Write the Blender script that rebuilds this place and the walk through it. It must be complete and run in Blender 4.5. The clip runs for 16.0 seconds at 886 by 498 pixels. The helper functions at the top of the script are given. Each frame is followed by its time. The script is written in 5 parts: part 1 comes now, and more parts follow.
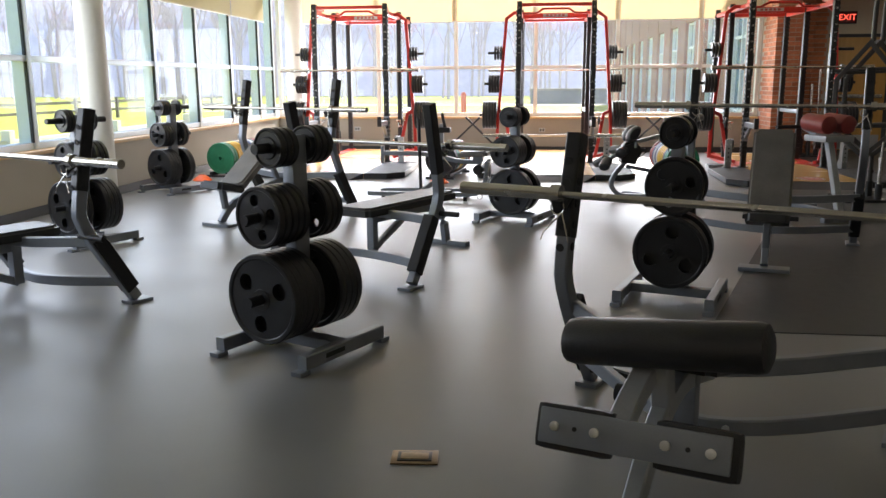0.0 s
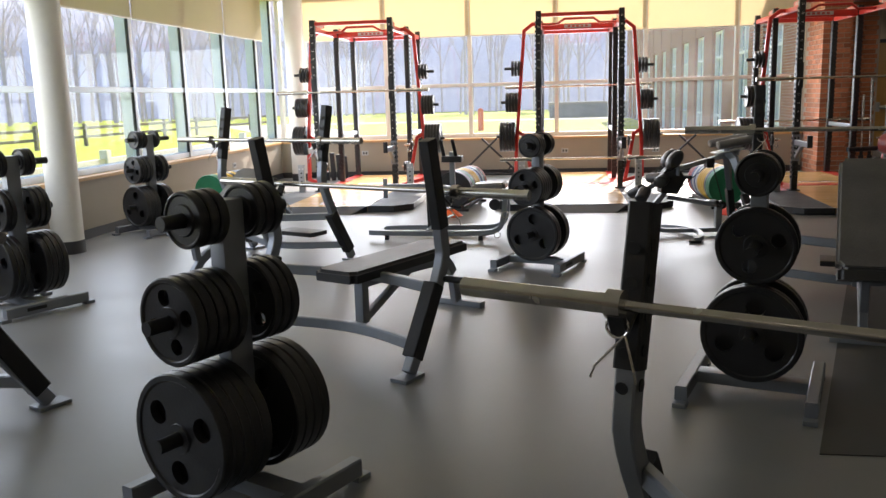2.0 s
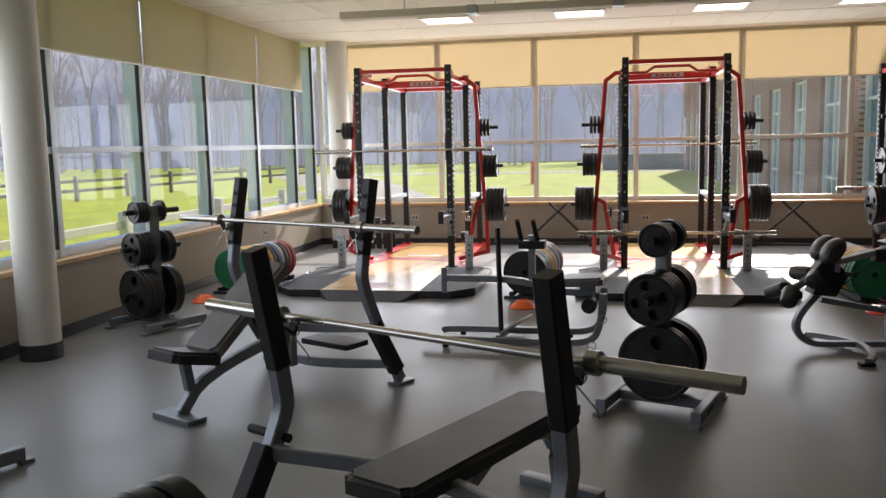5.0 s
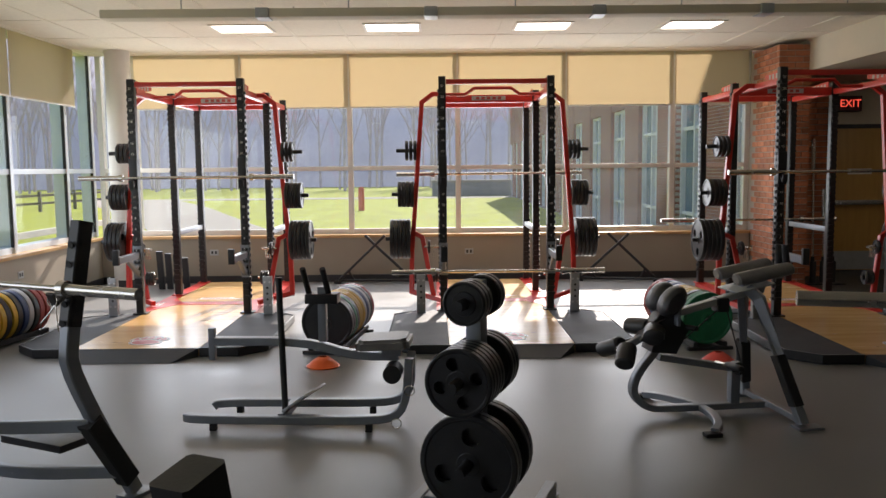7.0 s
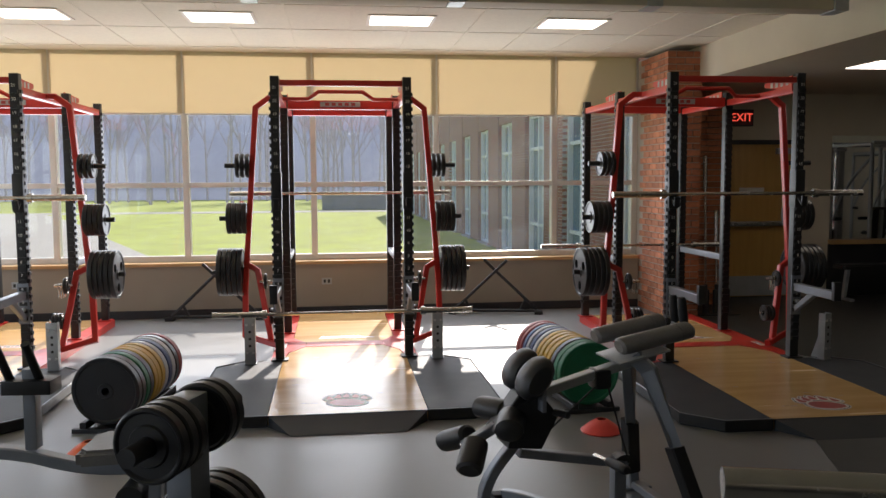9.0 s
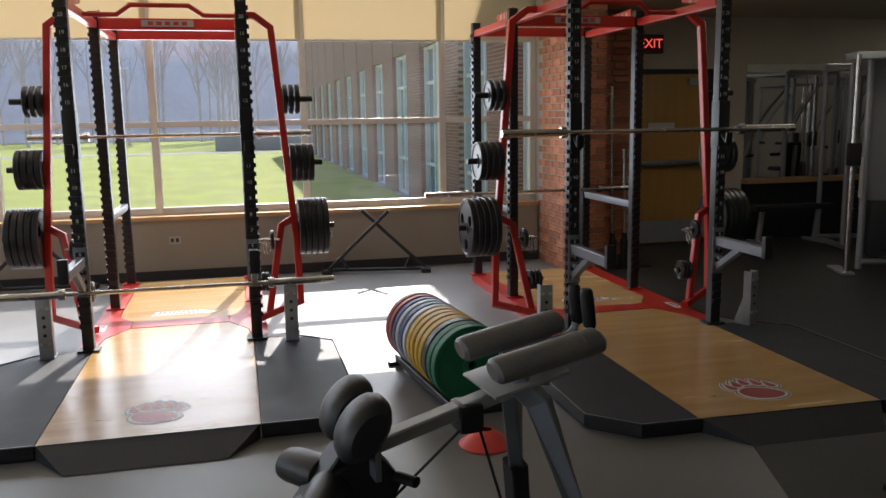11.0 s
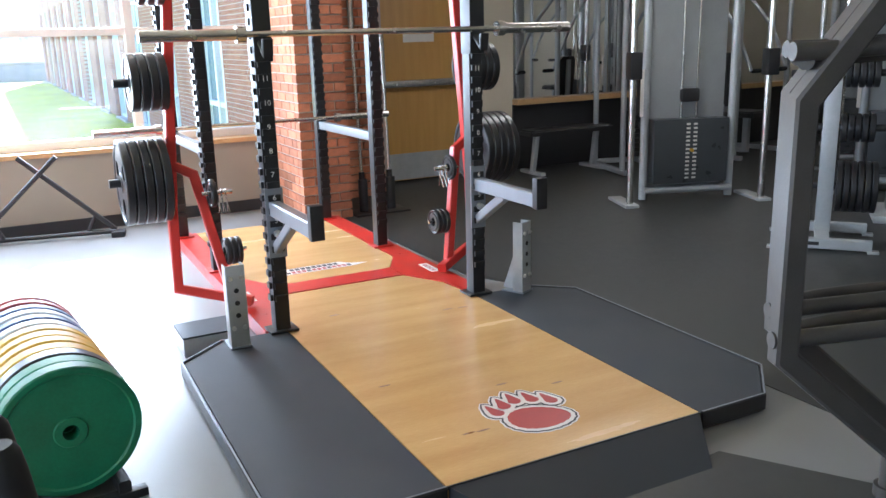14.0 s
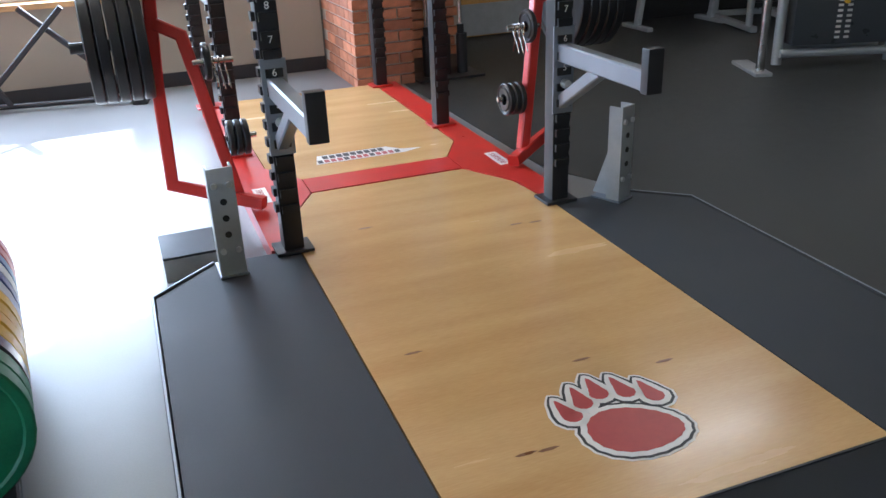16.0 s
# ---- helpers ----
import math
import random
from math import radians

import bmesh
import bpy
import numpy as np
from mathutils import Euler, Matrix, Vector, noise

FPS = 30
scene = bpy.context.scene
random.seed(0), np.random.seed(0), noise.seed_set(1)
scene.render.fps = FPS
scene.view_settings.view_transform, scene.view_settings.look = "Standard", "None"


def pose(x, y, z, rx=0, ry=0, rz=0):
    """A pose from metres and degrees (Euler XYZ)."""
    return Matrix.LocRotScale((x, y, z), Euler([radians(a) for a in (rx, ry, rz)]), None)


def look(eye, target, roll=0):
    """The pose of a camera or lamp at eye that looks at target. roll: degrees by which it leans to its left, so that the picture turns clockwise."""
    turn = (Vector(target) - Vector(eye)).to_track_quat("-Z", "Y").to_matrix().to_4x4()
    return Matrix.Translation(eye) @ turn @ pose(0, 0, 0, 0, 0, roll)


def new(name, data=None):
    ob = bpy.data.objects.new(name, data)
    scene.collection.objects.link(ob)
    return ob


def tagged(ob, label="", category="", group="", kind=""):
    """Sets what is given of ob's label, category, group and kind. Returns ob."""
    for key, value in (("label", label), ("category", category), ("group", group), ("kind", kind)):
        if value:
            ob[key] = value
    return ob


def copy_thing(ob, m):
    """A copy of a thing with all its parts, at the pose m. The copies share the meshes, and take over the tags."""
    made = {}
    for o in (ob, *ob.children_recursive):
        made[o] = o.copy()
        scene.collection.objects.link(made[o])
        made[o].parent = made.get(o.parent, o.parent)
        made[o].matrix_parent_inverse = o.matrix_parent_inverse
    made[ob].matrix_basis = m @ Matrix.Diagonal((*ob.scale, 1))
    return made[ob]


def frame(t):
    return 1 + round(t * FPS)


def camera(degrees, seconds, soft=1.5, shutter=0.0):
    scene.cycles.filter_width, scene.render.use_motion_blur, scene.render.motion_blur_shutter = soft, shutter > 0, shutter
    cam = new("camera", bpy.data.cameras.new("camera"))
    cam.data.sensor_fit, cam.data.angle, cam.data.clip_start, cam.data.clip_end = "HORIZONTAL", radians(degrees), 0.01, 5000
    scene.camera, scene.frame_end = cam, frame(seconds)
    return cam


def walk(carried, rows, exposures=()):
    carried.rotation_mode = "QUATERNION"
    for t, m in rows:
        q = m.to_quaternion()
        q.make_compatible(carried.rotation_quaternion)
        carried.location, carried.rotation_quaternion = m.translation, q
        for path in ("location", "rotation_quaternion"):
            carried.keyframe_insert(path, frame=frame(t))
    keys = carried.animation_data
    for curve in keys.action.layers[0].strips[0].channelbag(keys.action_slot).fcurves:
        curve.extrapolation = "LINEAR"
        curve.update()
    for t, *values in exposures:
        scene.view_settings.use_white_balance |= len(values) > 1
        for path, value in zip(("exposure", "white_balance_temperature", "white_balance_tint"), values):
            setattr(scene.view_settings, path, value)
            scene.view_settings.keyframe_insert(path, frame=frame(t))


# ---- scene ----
cam = camera(56.0, 16.0)
PATH = [
    (0, (0.865, 0.858, 1.337), (0.641, 2.805, 0.941), -0.3),
    (0.5, (0.839, 1.136, 1.36), (0.665, 3.094, 0.994), -0.3),
    (1, (0.856, 1.463, 1.375), (0.684, 3.422, 1.01), -0.3),
    (1.5, (0.883, 1.814, 1.397), (0.647, 3.766, 1.029), -1.1),
    (2, (0.802, 2.143, 1.403), (0.528, 4.091, 1.042), -1.6),
    (2.5, (0.716, 2.454, 1.433), (0.433, 4.401, 1.075), -1.6),
    (3, (0.637, 2.786, 1.459), (0.338, 4.734, 1.122), -1.5),
    (3.5, (0.55, 3.088, 1.48), (0.187, 5.032, 1.184), -1.2),
    (3.7, (0.512, 3.265, 1.457), (0.101, 5.203, 1.189), -1.4),
    (5.8, (0.256, 4.432, 1.59), (-0.051, 6.394, 1.347), -1.2),
    (6, (0.305, 4.564, 1.572), (0.022, 6.529, 1.33), -1.2),
    (6.5, (0.448, 4.923, 1.582), (0.23, 6.898, 1.352), -0.9),
    (7, (0.468, 5.292, 1.569), (0.483, 7.283, 1.376), -0.6),
    (7.5, (0.571, 5.602, 1.564), (0.754, 7.586, 1.393), -0.9),
    (8, (0.761, 5.925, 1.589), (0.985, 7.905, 1.422), -0.8),
    (8.2, (0.818, 6.115, 1.609), (1.053, 8.094, 1.445), -0.6),
    (10.3, (1.379, 7.537, 1.636), (1.709, 9.498, 1.429), -0.8),
    (10.5, (1.437, 7.682, 1.629), (1.803, 9.633, 1.379), -0.9),
    (11, (1.597, 8.055, 1.621), (2.062, 9.975, 1.306), -0.9),
    (11.5, (1.723, 8.381, 1.591), (2.366, 10.223, 1.153), -0.9),
    (12, (1.81, 8.636, 1.585), (2.657, 10.382, 1.1), -1.7),
    (12.5, (2.079, 8.882, 1.536), (2.97, 10.606, 1.051), -1.9),
    (13, (2.275, 9.079, 1.54), (3.189, 10.79, 1.055), -1.8),
    (13.5, (2.488, 9.355, 1.5), (3.413, 11.063, 1.026), -1.7),
    (14, (2.712, 9.581, 1.467), (3.617, 11.295, 0.973), -1.6),
    (14.5, (2.935, 9.836, 1.433), (3.776, 11.556, 0.853), -1.5),
    (15, (3.106, 10.125, 1.413), (3.931, 11.847, 0.819), -1.4),
    (15.5, (3.231, 10.353, 1.387), (3.986, 12.088, 0.741), -1.8),
    (16, (3.324, 10.544, 1.343), (3.976, 12.247, 0.522), -2.4),
]
walk(cam, [(t, look(eye, target, roll)) for t, eye, target, roll in PATH],
     exposures=[(0, 1.65, 6550, 15), (1.5, 1.5, 6600, 15), (3.5, 0.85, 6750, 16), (6.0, 0.42, 6650, 16), (7.5, 0.47, 6750, 16), (10.5, 0.35, 6350, 14), (11.0, 0.4, 6350, 14), (12.0, 1.3, 6350, 13), (12.5, 2.1, 6350, 13), (13.0, 2.55, 6250, 13), (14.0, 2.75, 5450, 11), (15.0, 2.45, 5250, 10), (16.0, 2.2, 5300, 11)])

# ---- light ----
SUN_ELEV, SUN_AZ = radians(31.8), radians(11.5)   # azimuth measured from +y towards +x
world = bpy.data.worlds.new("sky")
scene.world = world
world.use_nodes = True
wn = world.node_tree
sky = wn.nodes.new("ShaderNodeTexSky")
sky.sky_type = 'NISHITA'
sky.sun_disc = False
sky.sun_elevation, sky.sun_rotation = SUN_ELEV, SUN_AZ
wn.links.new(sky.outputs[0], wn.nodes["Background"].inputs[0])
wn.nodes["Background"].inputs[1].default_value = 0.15
sun = new("sun", bpy.data.lights.new("sun", 'SUN'))
sun.data.energy, sun.data.angle, sun.data.color = 5.0, radians(0.6), (1.0, 0.94, 0.84)
sd = Vector((math.sin(SUN_AZ) * math.cos(SUN_ELEV), math.cos(SUN_AZ) * math.cos(SUN_ELEV), math.sin(SUN_ELEV)))
sun.matrix_world = look(sd * 30, (0, 0, 0))


def window_lamp(name, w, h, m, power):
    """Area lamp in an opening: the sky's light."""
    d = bpy.data.lights.new(name, 'AREA')
    d.shape, d.size, d.size_y, d.energy, d.color = 'RECTANGLE', w, h, power, (0.86, 0.93, 1.0)
    ob = new(name, d)
    ob.matrix_world = m
    return ob


window_lamp("sky_light_far", 7.6, 1.6, look((0.2, 16.97, 1.55), (0.2, 10, 1.2)), 110)
window_lamp("sky_light_side", 13.0, 1.6, look((-4.22, 10.2, 1.55), (0, 10.2, 1.2)), 75)


# ---- materials ----
def mat(name, color, rough=0.5, metal=0.0, var=0.12, scale=6.0, bump=0.0, bscale=60.0, spec=0.5, stain=0.0, rvar=0.1, stretch=(1, 1, 1)):
    m = bpy.data.materials.new(name)
    m.use_nodes = True
    nt = m.node_tree
    b = nt.nodes["Principled BSDF"]
    b.inputs["Roughness"].default_value, b.inputs["Metallic"].default_value = rough, metal
    b.inputs["Specular IOR Level"].default_value = spec
    co = nt.nodes.new("ShaderNodeTexCoord")
    mp = nt.nodes.new("ShaderNodeMapping")
    mp.inputs["Scale"].default_value = stretch
    nt.links.new(co.outputs["Object"], mp.inputs[0])
    n1 = nt.nodes.new("ShaderNodeTexNoise")
    n1.inputs["Scale"].default_value, n1.inputs["Detail"].default_value = scale, 6
    n2 = nt.nodes.new("ShaderNodeTexNoise")
    n2.inputs["Scale"].default_value, n2.inputs["Detail"].default_value = bscale, 3
    nt.links.new(mp.outputs[0], n1.inputs[0])
    nt.links.new(mp.outputs[0], n2.inputs[0])
    mixv = nt.nodes.new("ShaderNodeMath")
    mixv.operation = 'MULTIPLY_ADD'
    mixv.inputs[1].default_value = 0.7
    nt.links.new(n1.outputs[0], mixv.inputs[0])
    sc = nt.nodes.new("ShaderNodeMath")
    sc.operation = 'MULTIPLY'
    sc.inputs[1].default_value = 0.3
    nt.links.new(n2.outputs[0], sc.inputs[0])
    nt.links.new(sc.outputs[0], mixv.inputs[2])
    ramp = nt.nodes.new("ShaderNodeValToRGB")
    c = Vector(color)
    ramp.color_ramp.elements[0].position, ramp.color_ramp.elements[1].position = 0.3, 0.7
    ramp.color_ramp.elements[0].color = (*(c * (1 - var)), 1)
    ramp.color_ramp.elements[1].color = (*[min(1, v) for v in c * (1 + var)], 1)
    nt.links.new(mixv.outputs[0], ramp.inputs[0])
    nt.links.new(ramp.outputs[0], b.inputs["Base Color"])
    rr = nt.nodes.new("ShaderNodeMapRange")
    rr.inputs["To Min"].default_value, rr.inputs["To Max"].default_value = max(0.02, rough - rvar), min(1, rough + rvar)
    nt.links.new(n1.outputs[0], rr.inputs[0])
    nt.links.new(rr.outputs[0], b.inputs["Roughness"])
    if bump:
        bp = nt.nodes.new("ShaderNodeBump")
        bp.inputs["Strength"].default_value, bp.inputs["Distance"].default_value = bump, 0.003
        nt.links.new(n2.outputs[0], bp.inputs["Height"])
        nt.links.new(bp.outputs[0], b.inputs["Normal"])
    return m


def glow(name, color, strength):
    m = bpy.data.materials.new(name)
    m.use_nodes = True
    b = m.node_tree.nodes["Principled BSDF"]
    b.inputs["Base Color"].default_value = (*color, 1)
    b.inputs["Emission Color"].default_value = (*color, 1)
    b.inputs["Emission Strength"].default_value = strength
    return m


def random_tint(m, amount):
    """Vary a material's colour from piece to piece."""
    nt = m.node_tree
    b = nt.nodes["Principled BSDF"]
    src = b.inputs["Base Color"].links[0].from_socket
    info = nt.nodes.new("ShaderNodeObjectInfo")
    hsv = nt.nodes.new("ShaderNodeHueSaturation")
    r = nt.nodes.new("ShaderNodeMapRange")
    r.inputs["To Min"].default_value, r.inputs["To Max"].default_value = 1 - amount, 1 + amount
    nt.links.new(info.outputs["Random"], r.inputs[0])
    nt.links.new(r.outputs[0], hsv.inputs["Value"])
    nt.links.new(src, hsv.inputs["Color"])
    nt.links.new(hsv.outputs[0], b.inputs["Base Color"])
    return m


def wood_mat(name, c1, c2, rough, along=(14, 1.2, 1)):
    m = mat(name, c1, rough, 0, 0.2, 1.6, 0.03, 40, stretch=along)
    ramp = [n for n in m.node_tree.nodes if n.type == 'VALTORGB'][0]
    ramp.color_ramp.elements[0].color, ramp.color_ramp.elements[1].color = (*c1, 1), (*c2, 1)
    return m


M_FLOOR = mat("grey_rubber_floor", (0.215, 0.215, 0.212), 0.36, 0, 0.10, 2.2, 0.06, 180, spec=0.4, rvar=0.09)
M_RUBBER = mat("dark_rubber_floor", (0.035, 0.036, 0.033), 0.5, 0, 0.35, 14, 0.25, 260, rvar=0.1)
M_RMAT = mat("platform_rubber", (0.026, 0.031, 0.038), 0.6, 0, 0.15, 5, 0.2, 300)
M_WOOD = wood_mat("varnished_birch", (0.52, 0.30, 0.11), (0.68, 0.44, 0.19), 0.24, (0.7, 5, 1))
M_KNOT = mat("wood_knot", (0.22, 0.10, 0.04), 0.3)
M_SILL = wood_mat("maple_sill", (0.50, 0.30, 0.13), (0.62, 0.40, 0.19), 0.35, (1.5, 12, 1))
M_DOOR = wood_mat("honey_oak_door", (0.48, 0.27, 0.07), (0.58, 0.34, 0.10), 0.4, (12, 12, 1))
M_WALL = mat("taupe_wall_paint", (0.34, 0.30, 0.24), 0.75, 0, 0.05, 3, 0.1, 220)
M_CREAM = mat("cream_wall_paint", (0.62, 0.56, 0.44), 0.75, 0, 0.05, 3, 0.1, 200)
M_CEIL = mat("ceiling_tile", (0.74, 0.68, 0.56), 0.9, 0, 0.06, 30, 0.3, 140)
M_GRID = mat("ceiling_grid", (0.78, 0.74, 0.66), 0.5, 0, 0.03)
M_COL = mat("column_paint", (0.62, 0.60, 0.55), 0.55, 0, 0.05, 4)
M_FRAME = mat("window_aluminium", (0.76, 0.75, 0.72), 0.42, 0.2, 0.05, 8)
M_SIDEFRAME = mat("side_window_frame", (0.66, 0.73, 0.80), 0.42, 0.2, 0.05, 8)
M_GASKET = mat("black_gasket", (0.02, 0.02, 0.02), 0.6)
M_BLACK = mat("black_powder_coat", (0.018, 0.018, 0.019), 0.42, 0, 0.25, 12, 0.1, 200)
M_RED = mat("red_powder_coat", (0.55, 0.035, 0.025), 0.32, 0, 0.12, 9, 0.05, 200)
M_GREY = mat("silver_frame_paint", (0.25, 0.27, 0.30), 0.38, 0.45, 0.1, 10, 0.08, 250)
M_HEX = mat("gunmetal_paint", (0.062, 0.056, 0.050), 0.5, 0.1, 0.2, 9, 0.1, 200)
M_LGREY = mat("pale_grey_frame_paint", (0.42, 0.44, 0.45), 0.4, 0.3, 0.1, 10)
M_IRON = mat("black_iron_plate", (0.016, 0.016, 0.017), 0.36, 0, 0.35, 9, 0.2, 90)
M_VINYL = mat("black_vinyl", (0.025, 0.025, 0.026), 0.42, 0, 0.25, 7, 0.25, 130)
M_TAUPEV = mat("worn_grey_vinyl", (0.16, 0.15, 0.14), 0.42, 0, 0.25, 6, 0.25, 110)
M_CHROME = mat("brushed_steel", (0.62, 0.60, 0.56), 0.24, 1.0, 0.1, 20, 0.05, 300)
M_BOLT = mat("bright_bolt", (0.75, 0.75, 0.74), 0.3, 0.9, 0.1)
M_BOOT = mat("black_rubber_sleeve", (0.012, 0.012, 0.013), 0.6, 0, 0.3)
M_GREEN = mat("green_bumper", (0.012, 0.16, 0.07), 0.5, 0, 0.25, 8, 0.2, 100)
M_YELLOW = mat("yellow_bumper", (0.60, 0.36, 0.02), 0.5, 0, 0.2, 8, 0.2, 100)
M_BLUE = mat("slate_bumper", (0.03, 0.06, 0.18), 0.5, 0, 0.2, 8, 0.2, 100)
M_WHITE = mat("pale_bumper", (0.50, 0.52, 0.56), 0.5, 0, 0.15, 8, 0.2, 100)
M_REDB = mat("red_bumper", (0.35, 0.05, 0.045), 0.5, 0, 0.2, 8, 0.2, 100)
M_ORANGE = mat("orange_plastic", (0.9, 0.13, 0.02), 0.45, 0, 0.1)
M_CORAL = mat("coral_plastic", (0.85, 0.08, 0.06), 0.45, 0, 0.1)
M_DECALW = mat("white_decal", (0.78, 0.75, 0.70), 0.4, 0, 0.05)
M_DECALR = mat("red_decal", (0.42, 0.06, 0.055), 0.4, 0, 0.12)
M_DECALK = mat("black_decal", (0.02, 0.02, 0.02), 0.4, 0, 0.05)
M_BRASS = mat("bronze_cover", (0.20, 0.14, 0.08), 0.35, 0.8, 0.2, 30)
M_BRICK = random_tint(mat("red_brick", (0.42, 0.165, 0.085), 0.85, 0, 0.25, 18, 0.4, 120), 0.3)
M_MORTAR = mat("mortar", (0.42, 0.37, 0.31), 0.95, 0, 0.12, 30, 0.3, 150)
M_GRASS = mat("lawn", (0.36, 0.40, 0.015), 0.9, 0, 0.3, 0.8, 0.3, 30)
M_PATH = mat("gravel_path", (0.42, 0.38, 0.33), 0.9, 0, 0.15, 4)
M_FENCE = mat("weathered_rail", (0.20, 0.17, 0.14), 0.8, 0, 0.2)
M_PALEFENCE = mat("pale_rail", (0.75, 0.72, 0.66), 0.7, 0, 0.1)
M_BARK = mat("bark", (0.12, 0.095, 0.085), 0.9, 0, 0.3, 5)
# twigs and hill are paled in the base colour to suggest distance haze
M_HAZED_TWIG = mat("hazed_bare_twigs", (0.36, 0.30, 0.30), 0.9, 0, 0.3, 2)
M_HAZED_HILL = mat("hazed_wooded_hill", (0.36, 0.32, 0.35), 0.95, 0, 0.3, 0.12, 0.0, 2.0)
# faint bluish emission on hill and twigs imitates the haze in front of them
for far, tint, power in ((M_HAZED_HILL, (0.31, 0.35, 0.47), 0.42), (M_HAZED_TWIG, (0.27, 0.28, 0.36), 0.30)):
    haze_node = far.node_tree.nodes["Principled BSDF"]
    haze_node.inputs["Emission Color"].default_value = (*tint, 1)
    haze_node.inputs["Emission Strength"].default_value = power
M_ROOF = mat("grey_roof", (0.30, 0.30, 0.31), 0.8, 0, 0.15, 2)
# blue base colour stands in for the sky mirrored in the wing's panes
M_BWIN = mat("sky_tinted_glass", (0.16, 0.24, 0.29), 0.08, 0, 0.2, 1)
M_WTRIM = mat("white_window_trim", (0.82, 0.85, 0.86), 0.5, 0, 0.05)
M_EXIT = glow("exit_red", (1.0, 0.10, 0.06), 0.8)
M_DARKBOX = mat("dark_plastic", (0.03, 0.03, 0.032), 0.5)
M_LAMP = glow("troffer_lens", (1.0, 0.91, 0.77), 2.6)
M_MIRROR = mat("mirror", (0.86, 0.87, 0.86), 0.02, 1.0, 0.01, rvar=0.01)
M_STACKP = mat("smoked_panel", (0.05, 0.055, 0.06), 0.3, 0, 0.1)
M_SHROUD = mat("grey_shroud", (0.30, 0.31, 0.31), 0.5, 0.1, 0.06)
M_RED_VINYL = mat("maroon_vinyl", (0.28, 0.045, 0.04), 0.4, 0, 0.2)


def make_glass():
    m = bpy.data.materials.new("window_glass")
    m.use_nodes = True
    nt = m.node_tree
    nt.nodes.remove(nt.nodes["Principled BSDF"])
    tr = nt.nodes.new("ShaderNodeBsdfTransparent")
    tr.inputs[0].default_value = (0.90, 0.93, 0.93, 1)
    gl = nt.nodes.new("ShaderNodeBsdfGlossy")
    gl.inputs["Roughness"].default_value = 0.02
    df = nt.nodes.new("ShaderNodeBsdfTranslucent")
    df.inputs[0].default_value = (0.8, 0.85, 0.95, 1)
    mx = nt.nodes.new("ShaderNodeMixShader")
    mx.inputs[0].default_value = 0.035
    nt.links.new(tr.outputs[0], mx.inputs[1])
    nt.links.new(gl.outputs[0], mx.inputs[2])
    # dust film on the pane
    nz = nt.nodes.new("ShaderNodeTexNoise")
    nz.inputs["Scale"].default_value, nz.inputs["Detail"].default_value = 3.0, 8
    mr = nt.nodes.new("ShaderNodeMapRange")
    mr.inputs["From Min"].default_value, mr.inputs["From Max"].default_value = 0.3, 0.8
    mr.inputs["To Min"].default_value, mr.inputs["To Max"].default_value = 0.01, 0.04
    nt.links.new(nz.outputs[0], mr.inputs[0])
    m2 = nt.nodes.new("ShaderNodeMixShader")
    nt.links.new(mr.outputs[0], m2.inputs[0])
    nt.links.new(mx.outputs[0], m2.inputs[1])
    nt.links.new(df.outputs[0], m2.inputs[2])
    nt.links.new(m2.outputs[0], nt.nodes["Material Output"].inputs[0])
    return m


def make_blind():
    m = mat("roller_blind_fabric", (0.66, 0.59, 0.46), 0.85, 0, 0.04, 4, 0.15, 400)
    nt = m.node_tree
    b = nt.nodes["Principled BSDF"]
    t = nt.nodes.new("ShaderNodeBsdfTranslucent")
    t.inputs[0].default_value = (0.80, 0.71, 0.55, 1)
    mx = nt.nodes.new("ShaderNodeMixShader")
    mx.inputs[0].default_value = 0.6
    nt.links.new(b.outputs[0], mx.inputs[1])
    nt.links.new(t.outputs[0], mx.inputs[2])
    nt.links.new(mx.outputs[0], nt.nodes["Material Output"].inputs[0])
    return m


M_GLASS, M_BLIND = make_glass(), make_blind()


# ---- mesh helpers ----
def link(name, bm, material, parent=None, label="", smooth=False):
    me = bpy.data.meshes.new(name)
    bm.normal_update()
    bm.to_mesh(me)
    bm.free()
    for m in (material if isinstance(material, (list, tuple)) else [material]):
        me.materials.append(m)
    if smooth:
        me.shade_smooth()
        me.set_sharp_from_angle(angle=radians(38))
    ob = new(name, me)
    if parent is not None:
        ob.parent = parent
    if label:
        ob["label"] = label
    return ob


def part(name, bm, material, parent, label="", smooth=True):
    return link(name, bm, material, parent, label, smooth)


def thing(name, label, category, m=None, group="", kind=""):
    ob = new(name)
    ob.empty_display_size = 0.1
    if m is not None:
        ob.matrix_basis = m
    return tagged(ob, label, category, group, kind)


def add_box(bm, lo, hi, bevel=0.0, m=None):
    lo, hi = Vector(lo), Vector(hi)
    r = bmesh.ops.create_cube(bm, size=1)
    vs = r["verts"]
    for v in vs:
        v.co = Vector([(lo[i] + hi[i]) / 2 + v.co[i] * (hi[i] - lo[i]) for i in range(3)])
    if bevel:
        es = list({e for v in vs for e in v.link_edges})
        r = bmesh.ops.bevel(bm, geom=es, offset=bevel, segments=2, profile=0.7, affect='EDGES')
        vs = list({v for f in r["faces"] for v in f.verts} | {v for v in vs if v.is_valid})
    if m is not None:
        bmesh.ops.transform(bm, matrix=m, verts=vs)
    return bm


def boxm(lo, hi, bevel=0.0, m=None):
    return add_box(bmesh.new(), lo, hi, bevel, m)


